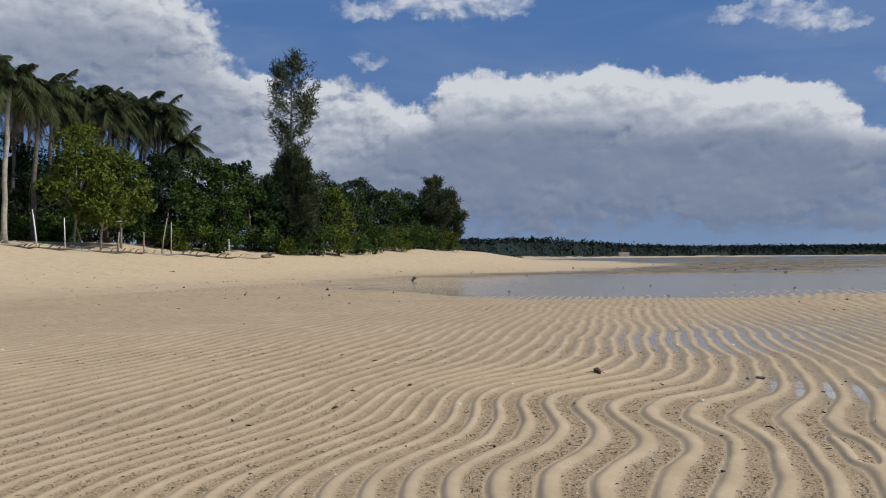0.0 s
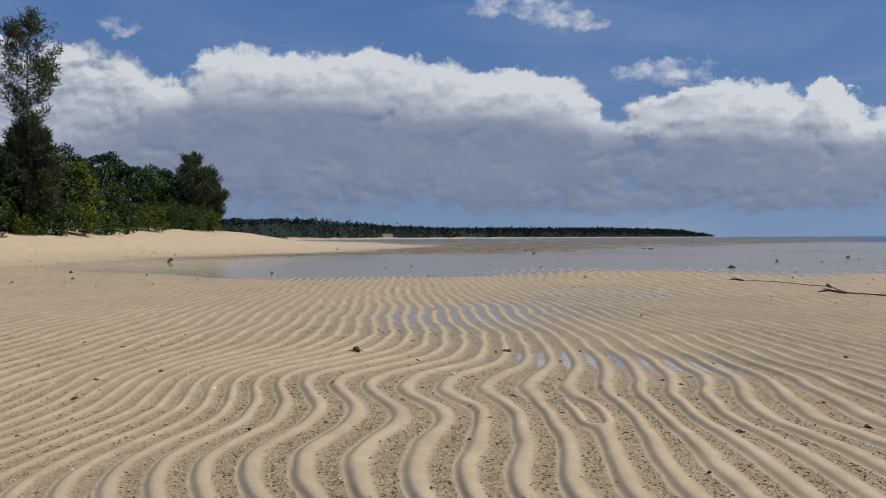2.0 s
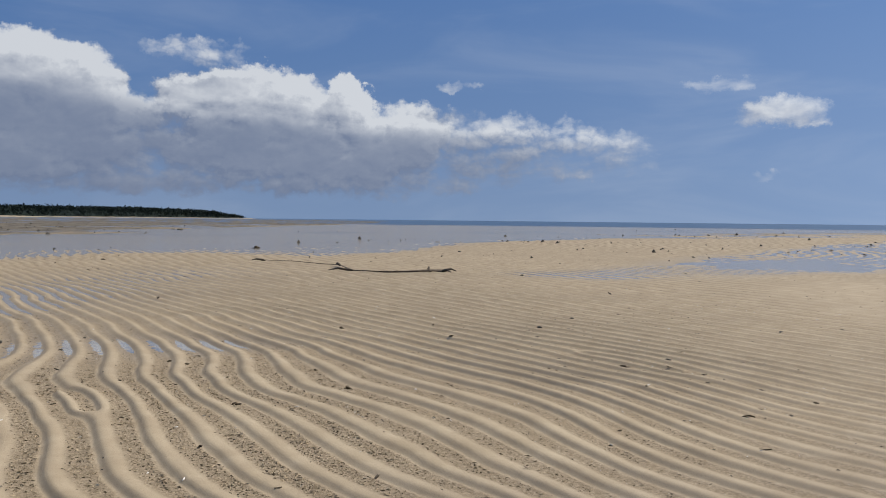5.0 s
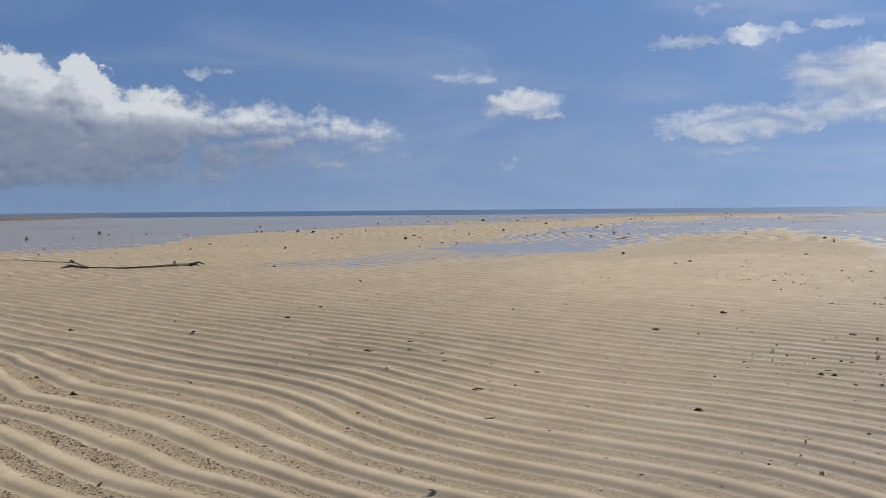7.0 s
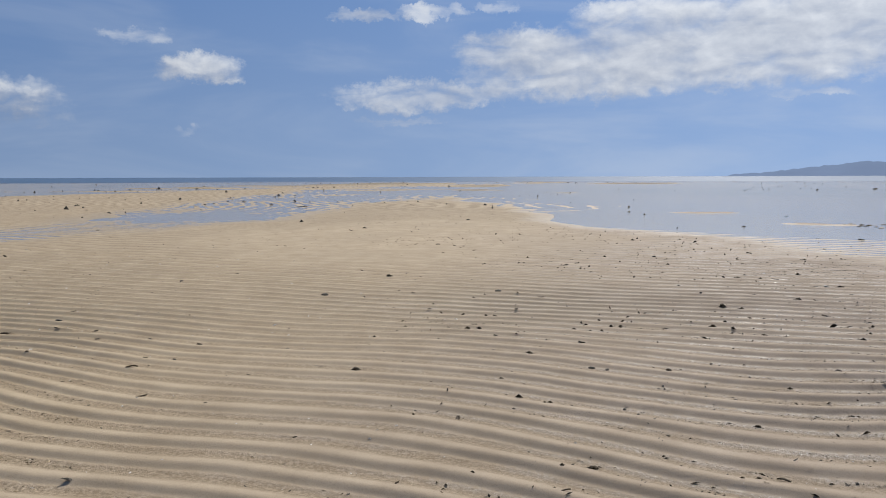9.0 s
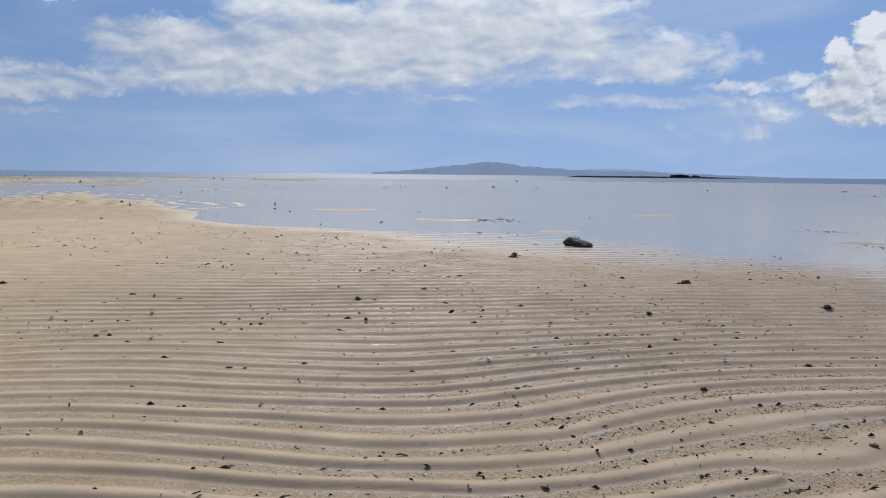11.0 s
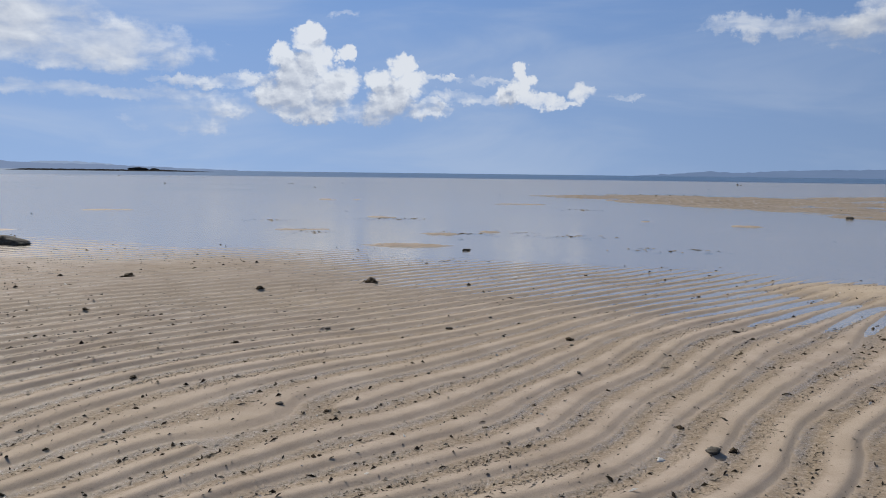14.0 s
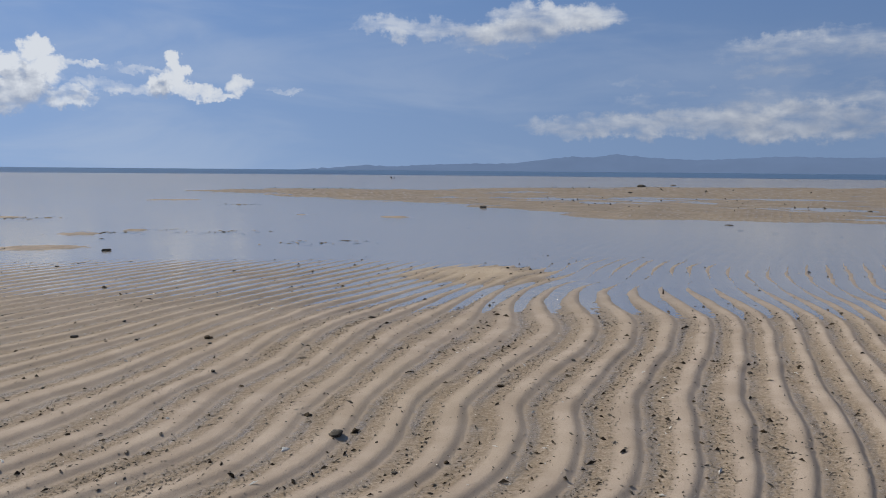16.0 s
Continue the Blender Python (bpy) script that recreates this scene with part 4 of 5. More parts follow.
# low bushes at the foot of the trees
for k, (az, d, h, sp) in enumerate(((-10.9, 72, 1.5, 1.0), (-9.8, 73, 2.2, 1.1), (-8.6, 74, 2.6, 1.3), (-7.2, 76, 2.8, 1.4), (-6.0, 79, 2.4, 1.3), (-4.7, 83, 2.8, 1.5), (-3.4, 87, 2.6, 1.5),
                                    (-2.0, 91, 2.8, 1.5), (-0.8, 94, 2.8, 1.5), (0.3, 98, 2.6, 1.4), (-12.4, 72, 1.6, 1.1), (-15.5, 67, 1.9, 1.2), (-17.8, 66, 2.0, 1.2), (-19.6, 68, 2.4, 1.5),
                                    (-27.0, 68, 2.0, 1.5), (-29.2, 66, 2.0, 1.5), (-24.8, 68, 2.2, 1.6))):
    px, py = polar(az, d)
    rng = np.random.default_rng(300 + k)
    z0 = float(ground_z(px, py)[0]) - 0.05
    root = thing("bush", px, py, z0, "low green bush at the top of the beach", "bush", "bushes along the beach")
    cl = [(rng.normal() * sp * 0.5, rng.normal() * sp * 0.5, h * rng.uniform(0.15, 0.9), sp * 0.36) for _ in range(26)]
    v, f = leaf_cloud(rng, cl, 1.0, 80, 0.20, 0.6, 0.8)
    v[:, 2] = np.maximum(v[:, 2], 0.02)
    link_arrays("foliage", v, f, LEAF if k % 3 else LEAF_YOUNG, root, False)
    v, f = join(*[tube([(0, 0, 0), (c[0] * 0.5, c[1] * 0.5, c[2] * 0.6), c[:3]], [0.04, 0.03, 0.01], 4) for c in cl[:6]])
    link("stem", v, f, BARK, root, True)

px, py = polar(-10.4, 73)
casuarina(px, py, 17.7, 3.0, 7, "tall lone casuarina rising above the thicket", 0.45, 1.25, 14)
px, py = polar(-10.6, 74)
casuarina(px, py, 8.8, 1.9, 8, "dark dense casuarina below the tall one", 0.1, 1.6)
px, py = polar(-9.7, 73)
casuarina(px, py, 8.2, 1.5, 10, "dark dense casuarina below the tall one", 0.1, 1.3)
px, py = polar(-0.6, 97)
casuarina(px, py, 8.3, 2.7, 9, "bushy dark casuarina at the end of the thicket", 0.05, 1.5)
px, py = polar(0.4, 99)
casuarina(px, py, 7.0, 2.0, 12, "bushy dark casuarina at the end of the thicket", 0.05, 1.5)

# pale stems and posts at the edge of the beach
for k, (az, d, h, lean, rr, post) in enumerate(((-26.3, 59, 2.5, -0.3, 0.07, 1), (-24.7, 60, 2.1, -0.05, 0.05, 1), (-23.7, 62, 1.7, -0.5, 0.06, 0), (-21.6, 61, 1.4, 0.1, 0.09, 0), (-20.0, 62, 1.5, 0.0, 0.06, 0),
                                               (-18.9, 62, 2.6, 0.4, 0.06, 0), (-18.3, 62, 2.4, 0.0, 0.07, 0), (-14.6, 66, 1.4, 0.0, 0.05, 1))):
    px, py = polar(az, d)
    z0 = float(ground_z(px, py)[0]) - 0.08
    v, f = tube([(0, 0, 0), (lean * 0.4, 0, h * 0.5), (lean, 0, h)], [rr * 0.8, rr * 0.68, rr * 0.5], 8)
    ob = link("post" if post else "stump", v, f, PAINT if post else PALE_BARK, None, True)
    ob.location = (px, py, z0)
    tagged(ob, "whitish weathered wooden post at the beach edge" if post else "pale bare leaning stem at the beach edge",
           "post" if post else "stump", "posts at the beach edge")

# ------------------------------------------------------------ the far shore and hills


def far_woods(name, line, depth, hmin, hmax, mat, label, seed, count, radius):
    """A wood too far to count its trees: many small uneven crowns."""
    rng = np.random.default_rng(seed)
    seg = [math.dist(a, b) for a, b in zip(line, line[1:])]
    vs, fs, o = [], [], 0
    for k in range(count):
        u = rng.uniform() * sum(seg)
        i = 0
        while u > seg[i] and i < len(seg) - 1:
            u -= seg[i]
            i += 1
        (ax, ay), (bx, by) = line[i], line[i + 1]
        u = min(u / seg[i], 1.0)
        nx, ny = (by - ay) / seg[i], -(bx - ax) / seg[i]
        back = rng.uniform() * depth
        x, y = ax + (bx - ax) * u - nx * back, ay + (by - ay) * u - ny * back
        part_ = (i + u) / len(seg)
        hh = (hmin + (hmax - hmin) * (0.5 + 0.5 * math.sin(part_ * 9.0 + 0.6))) * rng.uniform(0.82, 1.08) * min(1.0, (1.02 - part_) * 7 + 0.15)
        rr = radius * rng.uniform(0.7, 1.3) * (0.7 + part_ * 0.8)
        hh *= 0.68 + 0.32 * min(1.0, part_ * 5)
        # sprays of foliage all through the crown and down to the ground
        m = 20
        mid = rng.normal(size=(m, 1, 3)) * [rr * 0.55, rr * 0.55, rr * 0.42]
        low = (rng.uniform(size=(m, 1, 1)) < 0.45) * rng.uniform(0.15, 0.9, (m, 1, 1)) * hh
        mid[:, :, 2:] += 2.0 + hh - rr * 0.5 - low
        spray = mid + rng.normal(size=(m, 3, 3)) * rr * 0.42 + [[x, y, 0.0]]
        spray[:, :, 2] = np.maximum(spray[:, :, 2], 0.6)
        vs.append(spray.reshape(-1, 3))
        fs.append(np.arange(m * 3).reshape(-1, 3) + o)
        o += m * 3
    # the closed mass of the wood behind its outer crowns
    for i in range(len(line) - 1):
        (ax, ay), (bx, by) = line[i], line[i + 1]
        nx, ny = (by - ay) / seg[i], -(bx - ax) / seg[i]
        n = 24
        strip = []
        for k in range(n + 1):
            u = k / n
            part_ = (i + u) / len(seg)
            hh = (hmin + (hmax - hmin) * (0.5 + 0.5 * math.sin(part_ * 9.0 + 0.6))) * 0.80 * (0.68 + 0.32 * min(1.0, part_ * 5)) * min(1.0, (1.02 - part_) * 7 + 0.15)
            x, y = ax + (bx - ax) * u, ay + (by - ay) * u
            strip += [(x - nx * 3, y - ny * 3, 0.5), (x - nx * 6, y - ny * 22, hh * (0.94 + 0.1 * rng.uniform()) + 2.0),
                      (x - nx * depth, y - ny * depth, hh * (0.9 + 0.16 * rng.uniform()) + 2.0)]
        tri = []
        for k in range(n):
            q = k * 3
            for j in (0, 1):
                tri += [(q + j, q + j + 1, q + j + 4), (q + j, q + j + 4, q + j + 3)]
        vs.append(np.array(strip))
        fs.append(np.array(tri) + o)
        o += len(strip)
    ob = link_arrays(name, np.concatenate(vs), np.concatenate(fs), mat, None, False, 3)
    return tagged(ob, label, "woods", kind="stuff")


far_woods("far_woods", SHORE, 90.0, 10.0, 15.0, FAR_WOOD, "dark green woods along the far shore", 71, 5200, 2.3)


def ridge(name, skyline, dist, mat, label, depth=260.0):
    """A hill range: a crest line with slopes falling to both sides."""
    rng = np.random.default_rng(int(dist))
    v, f = [], []
    fine_az = np.arange(skyline[0][0], skyline[-1][0] + 0.01, 0.25)
    hs = np.interp(fine_az, [s[0] for s in skyline], [s[1] for s in skyline])
    for az, el in zip(fine_az, hs):
        h = max(0.5, dist * math.tan(radians(el)) + rng.normal() * dist * 0.00035)
        for u, dd in ((0, -depth), (0.55, -depth * 0.45), (1.0, 0), (0.5, depth * 0.5), (0, depth)):
            x, y = polar(az, dist + dd)
            v.append((x, y, u * h - (2.0 if u == 0 else 0)))
    for i in range(len(fine_az) - 1):
        for k in range(4):
            f.append((i * 5 + k, i * 5 + k + 1, i * 5 + 6 + k, i * 5 + 5 + k))
    return tagged(link(name, v, f, mat, None, True), label, "hills", kind="structure")


# backdrop ranges glow faintly with the haze put into their colour
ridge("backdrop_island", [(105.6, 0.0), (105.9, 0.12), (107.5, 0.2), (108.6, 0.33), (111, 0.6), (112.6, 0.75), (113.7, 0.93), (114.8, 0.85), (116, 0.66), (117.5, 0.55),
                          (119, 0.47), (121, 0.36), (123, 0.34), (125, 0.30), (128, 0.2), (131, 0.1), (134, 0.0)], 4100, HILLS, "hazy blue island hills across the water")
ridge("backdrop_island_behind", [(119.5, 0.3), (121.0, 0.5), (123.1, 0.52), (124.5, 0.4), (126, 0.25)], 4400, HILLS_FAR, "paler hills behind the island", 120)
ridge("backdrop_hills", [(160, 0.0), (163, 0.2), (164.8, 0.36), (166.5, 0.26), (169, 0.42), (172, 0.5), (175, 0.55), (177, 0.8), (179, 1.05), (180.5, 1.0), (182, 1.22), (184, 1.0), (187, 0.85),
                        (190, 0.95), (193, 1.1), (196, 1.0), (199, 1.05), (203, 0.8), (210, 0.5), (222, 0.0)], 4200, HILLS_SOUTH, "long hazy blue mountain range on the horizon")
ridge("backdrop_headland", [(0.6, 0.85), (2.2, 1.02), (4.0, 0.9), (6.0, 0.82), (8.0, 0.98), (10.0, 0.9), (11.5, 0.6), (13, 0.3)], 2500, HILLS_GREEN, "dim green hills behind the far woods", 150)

# ------------------------------------------------------------ things along the shore


def lump(rng, size, squash, rough, sub=3):
    """A rounded uneven body resting on its underside."""
    bm = bmesh.new()
    bmesh.ops.create_icosphere(bm, subdivisions=sub, radius=0.5)
    off = Vector(rng.uniform(-50, 50, 3))
    for q in bm.verts:
        d = q.co.normalized()
        k = 1 + rough * noise.noise(d * 1.3 + off) + rough * 0.6 * noise.noise(d * 3.1 + off) + rough * 0.3 * noise.noise(d * 7.0 + off)
        q.co = Vector((q.co.x * size[0], q.co.y * size[1], max(q.co.z, -0.32) * squash)) * k
    low = min(q.co.z for q in bm.verts)
    for q in bm.verts:
        q.co.z -= low
    v = [q.co.copy() for q in bm.verts]
    f = [tuple(q.index for q in fc.verts) for fc in bm.faces]
    bm.free()
    return v, f


def mesh_of(name, vf, mat, smooth=True):
    me = bpy.data.meshes.new(name)
    me.from_pydata([tuple(q) for q in vf[0]], [], [tuple(q) for q in vf[1]])
    me.materials.append(mat)
    me.polygons.foreach_set("use_smooth", [smooth] * len(me.polygons))
    me.update()
    return me


def weed_mesh(seed):
    """A clump of dried weed about one metre across before scaling: a low heap and stray strands."""
    rng = np.random.default_rng(seed)
    bits = [lump(rng, (0.62, 0.5), 0.42, 0.7, 3)]
    for k in range(3):
        v, f = lump(rng, (0.34, 0.28), 0.3, 0.7, 2)
        o = Vector((rng.uniform(-0.4, 0.4), rng.uniform(-0.3, 0.3), -0.02))
        bits.append(([q + o for q in v], f))
    for k in range(16):
        a, ln = rng.uniform(0, 6.28), rng.uniform(0.25, 0.62)
        p0 = Vector((rng.normal() * 0.14, rng.normal() * 0.12, rng.uniform(0.03, 0.2)))
        p2 = p0 + Vector((math.cos(a), math.sin(a), 0)) * ln
        p2.z = 0.025
        mid = (p0 + p2) / 2 + Vector((rng.normal() * 0.07, rng.normal() * 0.07, rng.uniform(0.0, 0.1)))
        bits.append(tube([p0, mid, p2], [0.035, 0.03, 0.015], 4))
    return mesh_of("seaweed_clump", join(*bits), WEED)


def leaf_mesh(seed):
    """A dead leaf or pod, curled along its length."""
    rng = np.random.default_rng(seed)
    bm = bmesh.new()
    n = 7
    rows_ = []
    for i in range(n):
        u = i / (n - 1)
        w_ = 0.20 * math.sin(math.pi * (0.08 + 0.84 * u)) * rng.uniform(0.8, 1.2)
        zc = 0.10 + 0.10 * math.sin(u * 3 + seed)
        rows_.append([bm.verts.new((u - 0.5, s * w_, zc + (0.06 if s else -0.05))) for s in (-1, 0, 1)])
    for a, b_ in zip(rows_, rows_[1:]):
        for j in range(2):
            bm.faces.new((a[j], b_[j], b_[j + 1], a[j + 1]))
    bmesh.ops.solidify(bm, geom=bm.faces[:], thickness=0.05)
    low = min(q.co.z for q in bm.verts)
    for q in bm.verts:
        q.co.z -= low
    me = bpy.data.meshes.new("dead_leaf")
    bm.to_mesh(me)
    bm.free()
    me.materials.append(WEED if seed % 2 else WOOD)
    return me


def shell_mesh(seed):
    """A broken bivalve lying hollow side down."""
    rng = np.random.default_rng(seed)
    bm = bmesh.new()
    ring_, top_ = 9, []
    for i in range(5):
        u = i / 4
        top_.append([bm.verts.new((0.5 * u * math.cos(a) * (1 + 0.12 * math.sin(5 * a + seed)), 0.38 * u * math.sin(a), 0.24 * (1 - u ** 1.7) + 0.02 * math.sin(9 * a)))
                     for a in np.linspace(-1.9, 1.9, ring_)])
    for a, b_ in zip(top_, top_[1:]):
        for j in range(ring_ - 1):
            try:
                bm.faces.new((a[j], a[j + 1], b_[j + 1], b_[j]))
            except ValueError:
                pass
    bmesh.ops.remove_doubles(bm, verts=bm.verts[:], dist=1e-4)
    bmesh.ops.solidify(bm, geom=bm.faces[:], thickness=0.04)
    low = min(q.co.z for q in bm.verts)
    for q in bm.verts:
        q.co.z -= low
    me = bpy.data.meshes.new("shell")
    bm.to_mesh(me)
    bm.free()
    me.materials.append(SHELL)
    me.polygons.foreach_set("use_smooth", [True] * len(me.polygons))
    return me


def mat_mesh(seed):
    """A thin drift of weed and grit just out of the water."""
    rng = np.random.default_rng(seed)
    bits = []
    for k in range(26):
        v, f = lump(rng, (rng.uniform(0.03, 0.10), rng.uniform(0.06, 0.2)), rng.uniform(0.025, 0.06), 0.5, 1)
        o = Vector((rng.normal() * 0.24, rng.normal() * 0.5, 0))
        bits.append(([q + o for q in v], f))
    return mesh_of("weed_mat", join(*bits), CHIPS_GREY, False)


def stick_mesh(seed):
    rng = np.random.default_rng(seed)
    pts = [(u - 0.5, 0.06 * math.sin(u * 5 + seed), 0.07 + 0.04 * math.sin(u * 7)) for u in np.linspace(0, 1, 7)]
    bits = [tube(pts, [0.05, 0.06, 0.05, 0.045, 0.04, 0.03, 0.015], 6),
            tube([pts[3], (0.1, 0.12, 0.12), (0.22, 0.22, 0.07)], [0.035, 0.025, 0.01], 5)]
    return mesh_of("driftwood", join(*bits), WOOD)


MESHES = {
    "weed": [weed_mesh(500 + k) for k in range(7)],
    "stone": [mesh_of("stone", lump(np.random.default_rng(520 + k), (1.0, 0.75), 0.42, 0.36), STONE) for k in range(7)],
    "leaf": [leaf_mesh(540 + k) for k in range(6)],
    "shell": [shell_mesh(560 + k) for k in range(4)],
    "mat": [mat_mesh(580 + k) for k in range(5)],
    "stick": [stick_mesh(600 + k) for k in range(2)],
    "post": [mesh_of("stump", tube([(0, 0, 0), (0.05, 0, 0.9), (0.1, 0, 1.7)], [0.28, 0.24, 0.15], 7), WOOD)],
}
KINDS = {
    "weed": ("seaweed_clump", "dark dried seaweed clump lying on sand", "seaweed", "weed on the sand"),
    "stone": ("stone", "small dark stone lying on the tidal flat", "stone", "stones on the flat"),
    "leaf": ("dead_leaf", "dark dead leaf lying on sand", "leaf", "dead leaves on the sand"),
    "shell": ("shell", "bleached broken shell lying on sand", "shell", "shells on the sand"),
    "mat": ("weed_mat", "thin dark drift of weed in shallow water", "seaweed", "weed drifts in the shallows"),
    "stick": ("driftwood", "weathered dark driftwood stick on sand", "driftwood", "driftwood sticks"),
    "post": ("stump", "small dark stump standing in shallow water", "stump", ""),
}
LAID = []


def strew(kind, x, y, size):
    LAID.append((kind, x, y, size))


strew("weed", 1.85, 9.97, 0.209)
strew("stone", 3.67, 9.54, 0.140)
strew("leaf", -1.48, 11.89, 0.082)
strew("leaf", -0.93, 11.13, 0.077)
strew("leaf", 1.25, 7.88, 0.066)
strew("weed", 4.42, 7.17, 0.075)
strew("weed", -0.38, 9.17, 0.076)
strew("weed", -0.96, 8.63, 0.072)
strew("leaf", -1.85, 7.18, 0.061)
strew("leaf", 3.46, 7.50, 0.057)
strew("stone", 4.58, 9.38, 0.057)
strew("leaf", 7.50, 12.97, 0.103)
strew("weed", 10.12, 21.32, 0.113)
strew("weed", 12.64, 25.78, 0.158)
strew("stone", 31.47, 84.87, 0.373)
strew("stone", 45.73, 106.28, 0.716)
strew("stone", 51.33, 87.13, 0.834)
strew("stone", 52.26, 90.36, 0.574)
strew("weed", 23.58, 32.84, 0.444)
strew("stone", 6.42, 63.01, 0.305)
strew("stone", -11.44, 73.64, 0.564)
strew("stone", -14.87, 84.39, 0.530)
strew("leaf", 4.43, 15.63, 0.112)
strew("leaf", 0.37, 6.08, 0.059)
strew("stone", 1.82, 5.38, 0.047)
strew("leaf", -1.20, 6.34, 0.053)
strew("shell", 2.51, 7.96, 0.092)
strew("shell", 2.30, 6.97, 0.081)
strew("shell", 0.14, 7.84, 0.065)
strew("shell", -0.11, 8.88, 0.061)
strew("shell", 1.14, 11.12, 0.092)
strew("shell", -0.72, 5.41, 0.026)
strew("shell", 0.75, 9.08, 0.056)
strew("stone", 64.18, 92.01, 0.540)
strew("stone", 37.17, 60.59, 0.244)
strew("stone", 19.31, 23.49, 0.125)
strew("weed", 16.23, 22.00, 0.150)
strew("leaf", 2.68, 6.78, 0.060)
strew("leaf", 2.79, 5.99, 0.045)
strew("weed", 7.16, 7.77, 0.102)
strew("stone", 10.16, 6.23, 0.082)
strew("stone", 9.11, 6.05, 0.082)
strew("stone", 17.52, 12.54, 0.163)
strew("weed", 7.27, 3.76, 0.095)
strew("stone", 7.90, 3.61, 0.077)
strew("leaf", 7.48, 3.39, 0.056)
strew("leaf", 7.11, 2.82, 0.083)
strew("leaf", 7.45, 3.02, 0.055)
strew("leaf", 6.00, 2.04, 0.077)
strew("stone", 6.32, 1.85, 0.035)
strew("stone", 8.29, 4.06, 0.038)
strew("leaf", 8.55, 3.80, 0.045)
strew("leaf", 6.68, 4.21, 0.054)
strew("leaf", 14.13, 7.95, 0.111)
strew("weed", 4.70, 4.85, 0.065)
strew("stone", 3.89, 4.54, 0.033)
strew("leaf", 3.26, 2.99, 0.049)
strew("leaf", 2.76, 3.20, 0.035)
strew("weed", 2.94, 4.22, 0.043)
strew("stone", 3.16, 4.19, 0.025)
strew("leaf", 11.03, 3.60, 0.110)
strew("weed", 6.45, 3.08, 0.034)
strew("leaf", 6.31, 2.07, 0.036)
strew("shell", 5.08, 4.44, 0.032)
strew("stone", 7.31, 4.14, 0.034)
strew("weed", 8.26, 7.17, 0.053)
strew("weed", 5.05, 5.70, 0.053)
strew("leaf", 3.90, 3.60, 0.029)
strew("leaf", 6.43, 8.95, 0.061)
strew("stone", 5.05, 1.88, 0.022)
strew("leaf", 5.25, 1.64, 0.059)
strew("shell", 3.07, 4.73, 0.035)
strew("weed", 3.54, 6.45, 0.046)
strew("weed", 3.72, 5.01, 0.078)
strew("stone", 9.84, 1.42, 0.114)
strew("stone", 10.26, -0.63, 0.110)
strew("weed", 6.07, 0.42, 0.081)
strew("weed", 7.84, -0.44, 0.057)
strew("weed", 5.92, -0.62, 0.047)
strew("stick", 39.42, 8.59, 0.553)
strew("stone", 21.73, 10.01, 0.131)
strew("weed", 22.53, 2.93, 0.155)
strew("leaf", 21.55, 3.13, 0.134)
strew("leaf", 17.18, 1.02, 0.082)
strew("leaf", 17.15, 0.56, 0.116)
strew("stone", 16.78, 0.01, 0.068)
strew("leaf", 20.17, -0.65, 0.137)
strew("stone", 26.88, 0.22, 0.128)
strew("stone", 45.72, 3.54, 0.188)
strew("stone", 6.77, 1.09, 0.037)
strew("leaf", 8.86, -0.81, 0.071)
strew("stone", 27.82, 23.58, 0.176)
strew("weed", 8.25, 2.45, 0.029)
strew("leaf", 4.55, 0.51, 0.042)
strew("leaf", 4.94, -0.36, 0.064)
strew("weed", 4.98, -0.10, 0.029)
strew("shell", 8.30, -0.20, 0.055)
strew("weed", 6.88, 1.86, 0.048)
strew("stone", 40.11, 36.15, 0.223)
strew("stone", 9.24, 5.68, 0.052)
strew("leaf", 12.39, 1.38, 0.067)
strew("weed", 11.65, 0.88, 0.095)
strew("leaf", 11.95, 0.66, 0.081)
strew("weed", 5.88, 1.15, 0.036)
strew("weed", 9.16, -3.01, 0.113)
strew("weed", 9.01, -3.17, 0.081)
strew("weed", 9.62, -3.97, 0.136)
strew("weed", 7.97, -2.60, 0.087)
strew("leaf", 6.42, -2.18, 0.056)
strew("stone", 6.25, -1.28, 0.062)
strew("stone", 6.22, -1.39, 0.045)
strew("weed", 6.14, -1.81, 0.061)
strew("stone", 5.75, -1.69, 0.027)
strew("weed", 4.15, -1.04, 0.069)
strew("weed", 4.14, -0.89, 0.032)
strew("weed", 4.90, -2.04, 0.053)
strew("stone", 30.07, -10.95, 0.217)
strew("stone", 18.90, -8.68, 0.139)
strew("stone", 74.97, -17.47, 0.316)
strew("stone", 33.44, -6.00, 0.162)
strew("stone", 14.53, -3.33, 0.080)
strew("stone", 10.07, -3.01, 0.055)
strew("weed", 7.59, -2.94, 0.058)
strew("leaf", 7.20, -1.31, 0.085)
strew("weed", 6.69, -0.85, 0.061)
strew("weed", 12.97, -6.77, 0.194)
strew("weed", 5.74, -2.51, 0.043)
strew("leaf", 4.74, -2.41, 0.039)
strew("weed", 5.11, -2.68, 0.036)
strew("stone", 5.19, -1.35, 0.030)
strew("stone", 5.07, -1.41, 0.026)
strew("weed", 5.27, -0.88, 0.034)
strew("leaf", 4.05, -1.89, 0.060)
strew("weed", 4.06, -1.78, 0.035)
strew("leaf", 3.82, -0.88, 0.038)
strew("stone", 4.97, -2.98, 0.050)
strew("leaf", 9.92, -1.13, 0.066)
strew("leaf", 8.60, -3.86, 0.073)
strew("weed", 8.17, -4.57, 0.073)
strew("weed", 9.15, -7.44, 0.217)
strew("weed", 6.42, -9.10, 0.231)
strew("stone", 3.87, -6.97, 0.080)
strew("stone", 7.88, -13.83, 0.210)
strew("stone", 9.32, -27.91, 0.356)
strew("stone", 21.19, -26.35, 0.297)
strew("weed", 5.38, -3.67, 0.058)
strew("weed", 4.63, -4.19, 0.063)
strew("stone", 3.33, -4.25, 0.053)
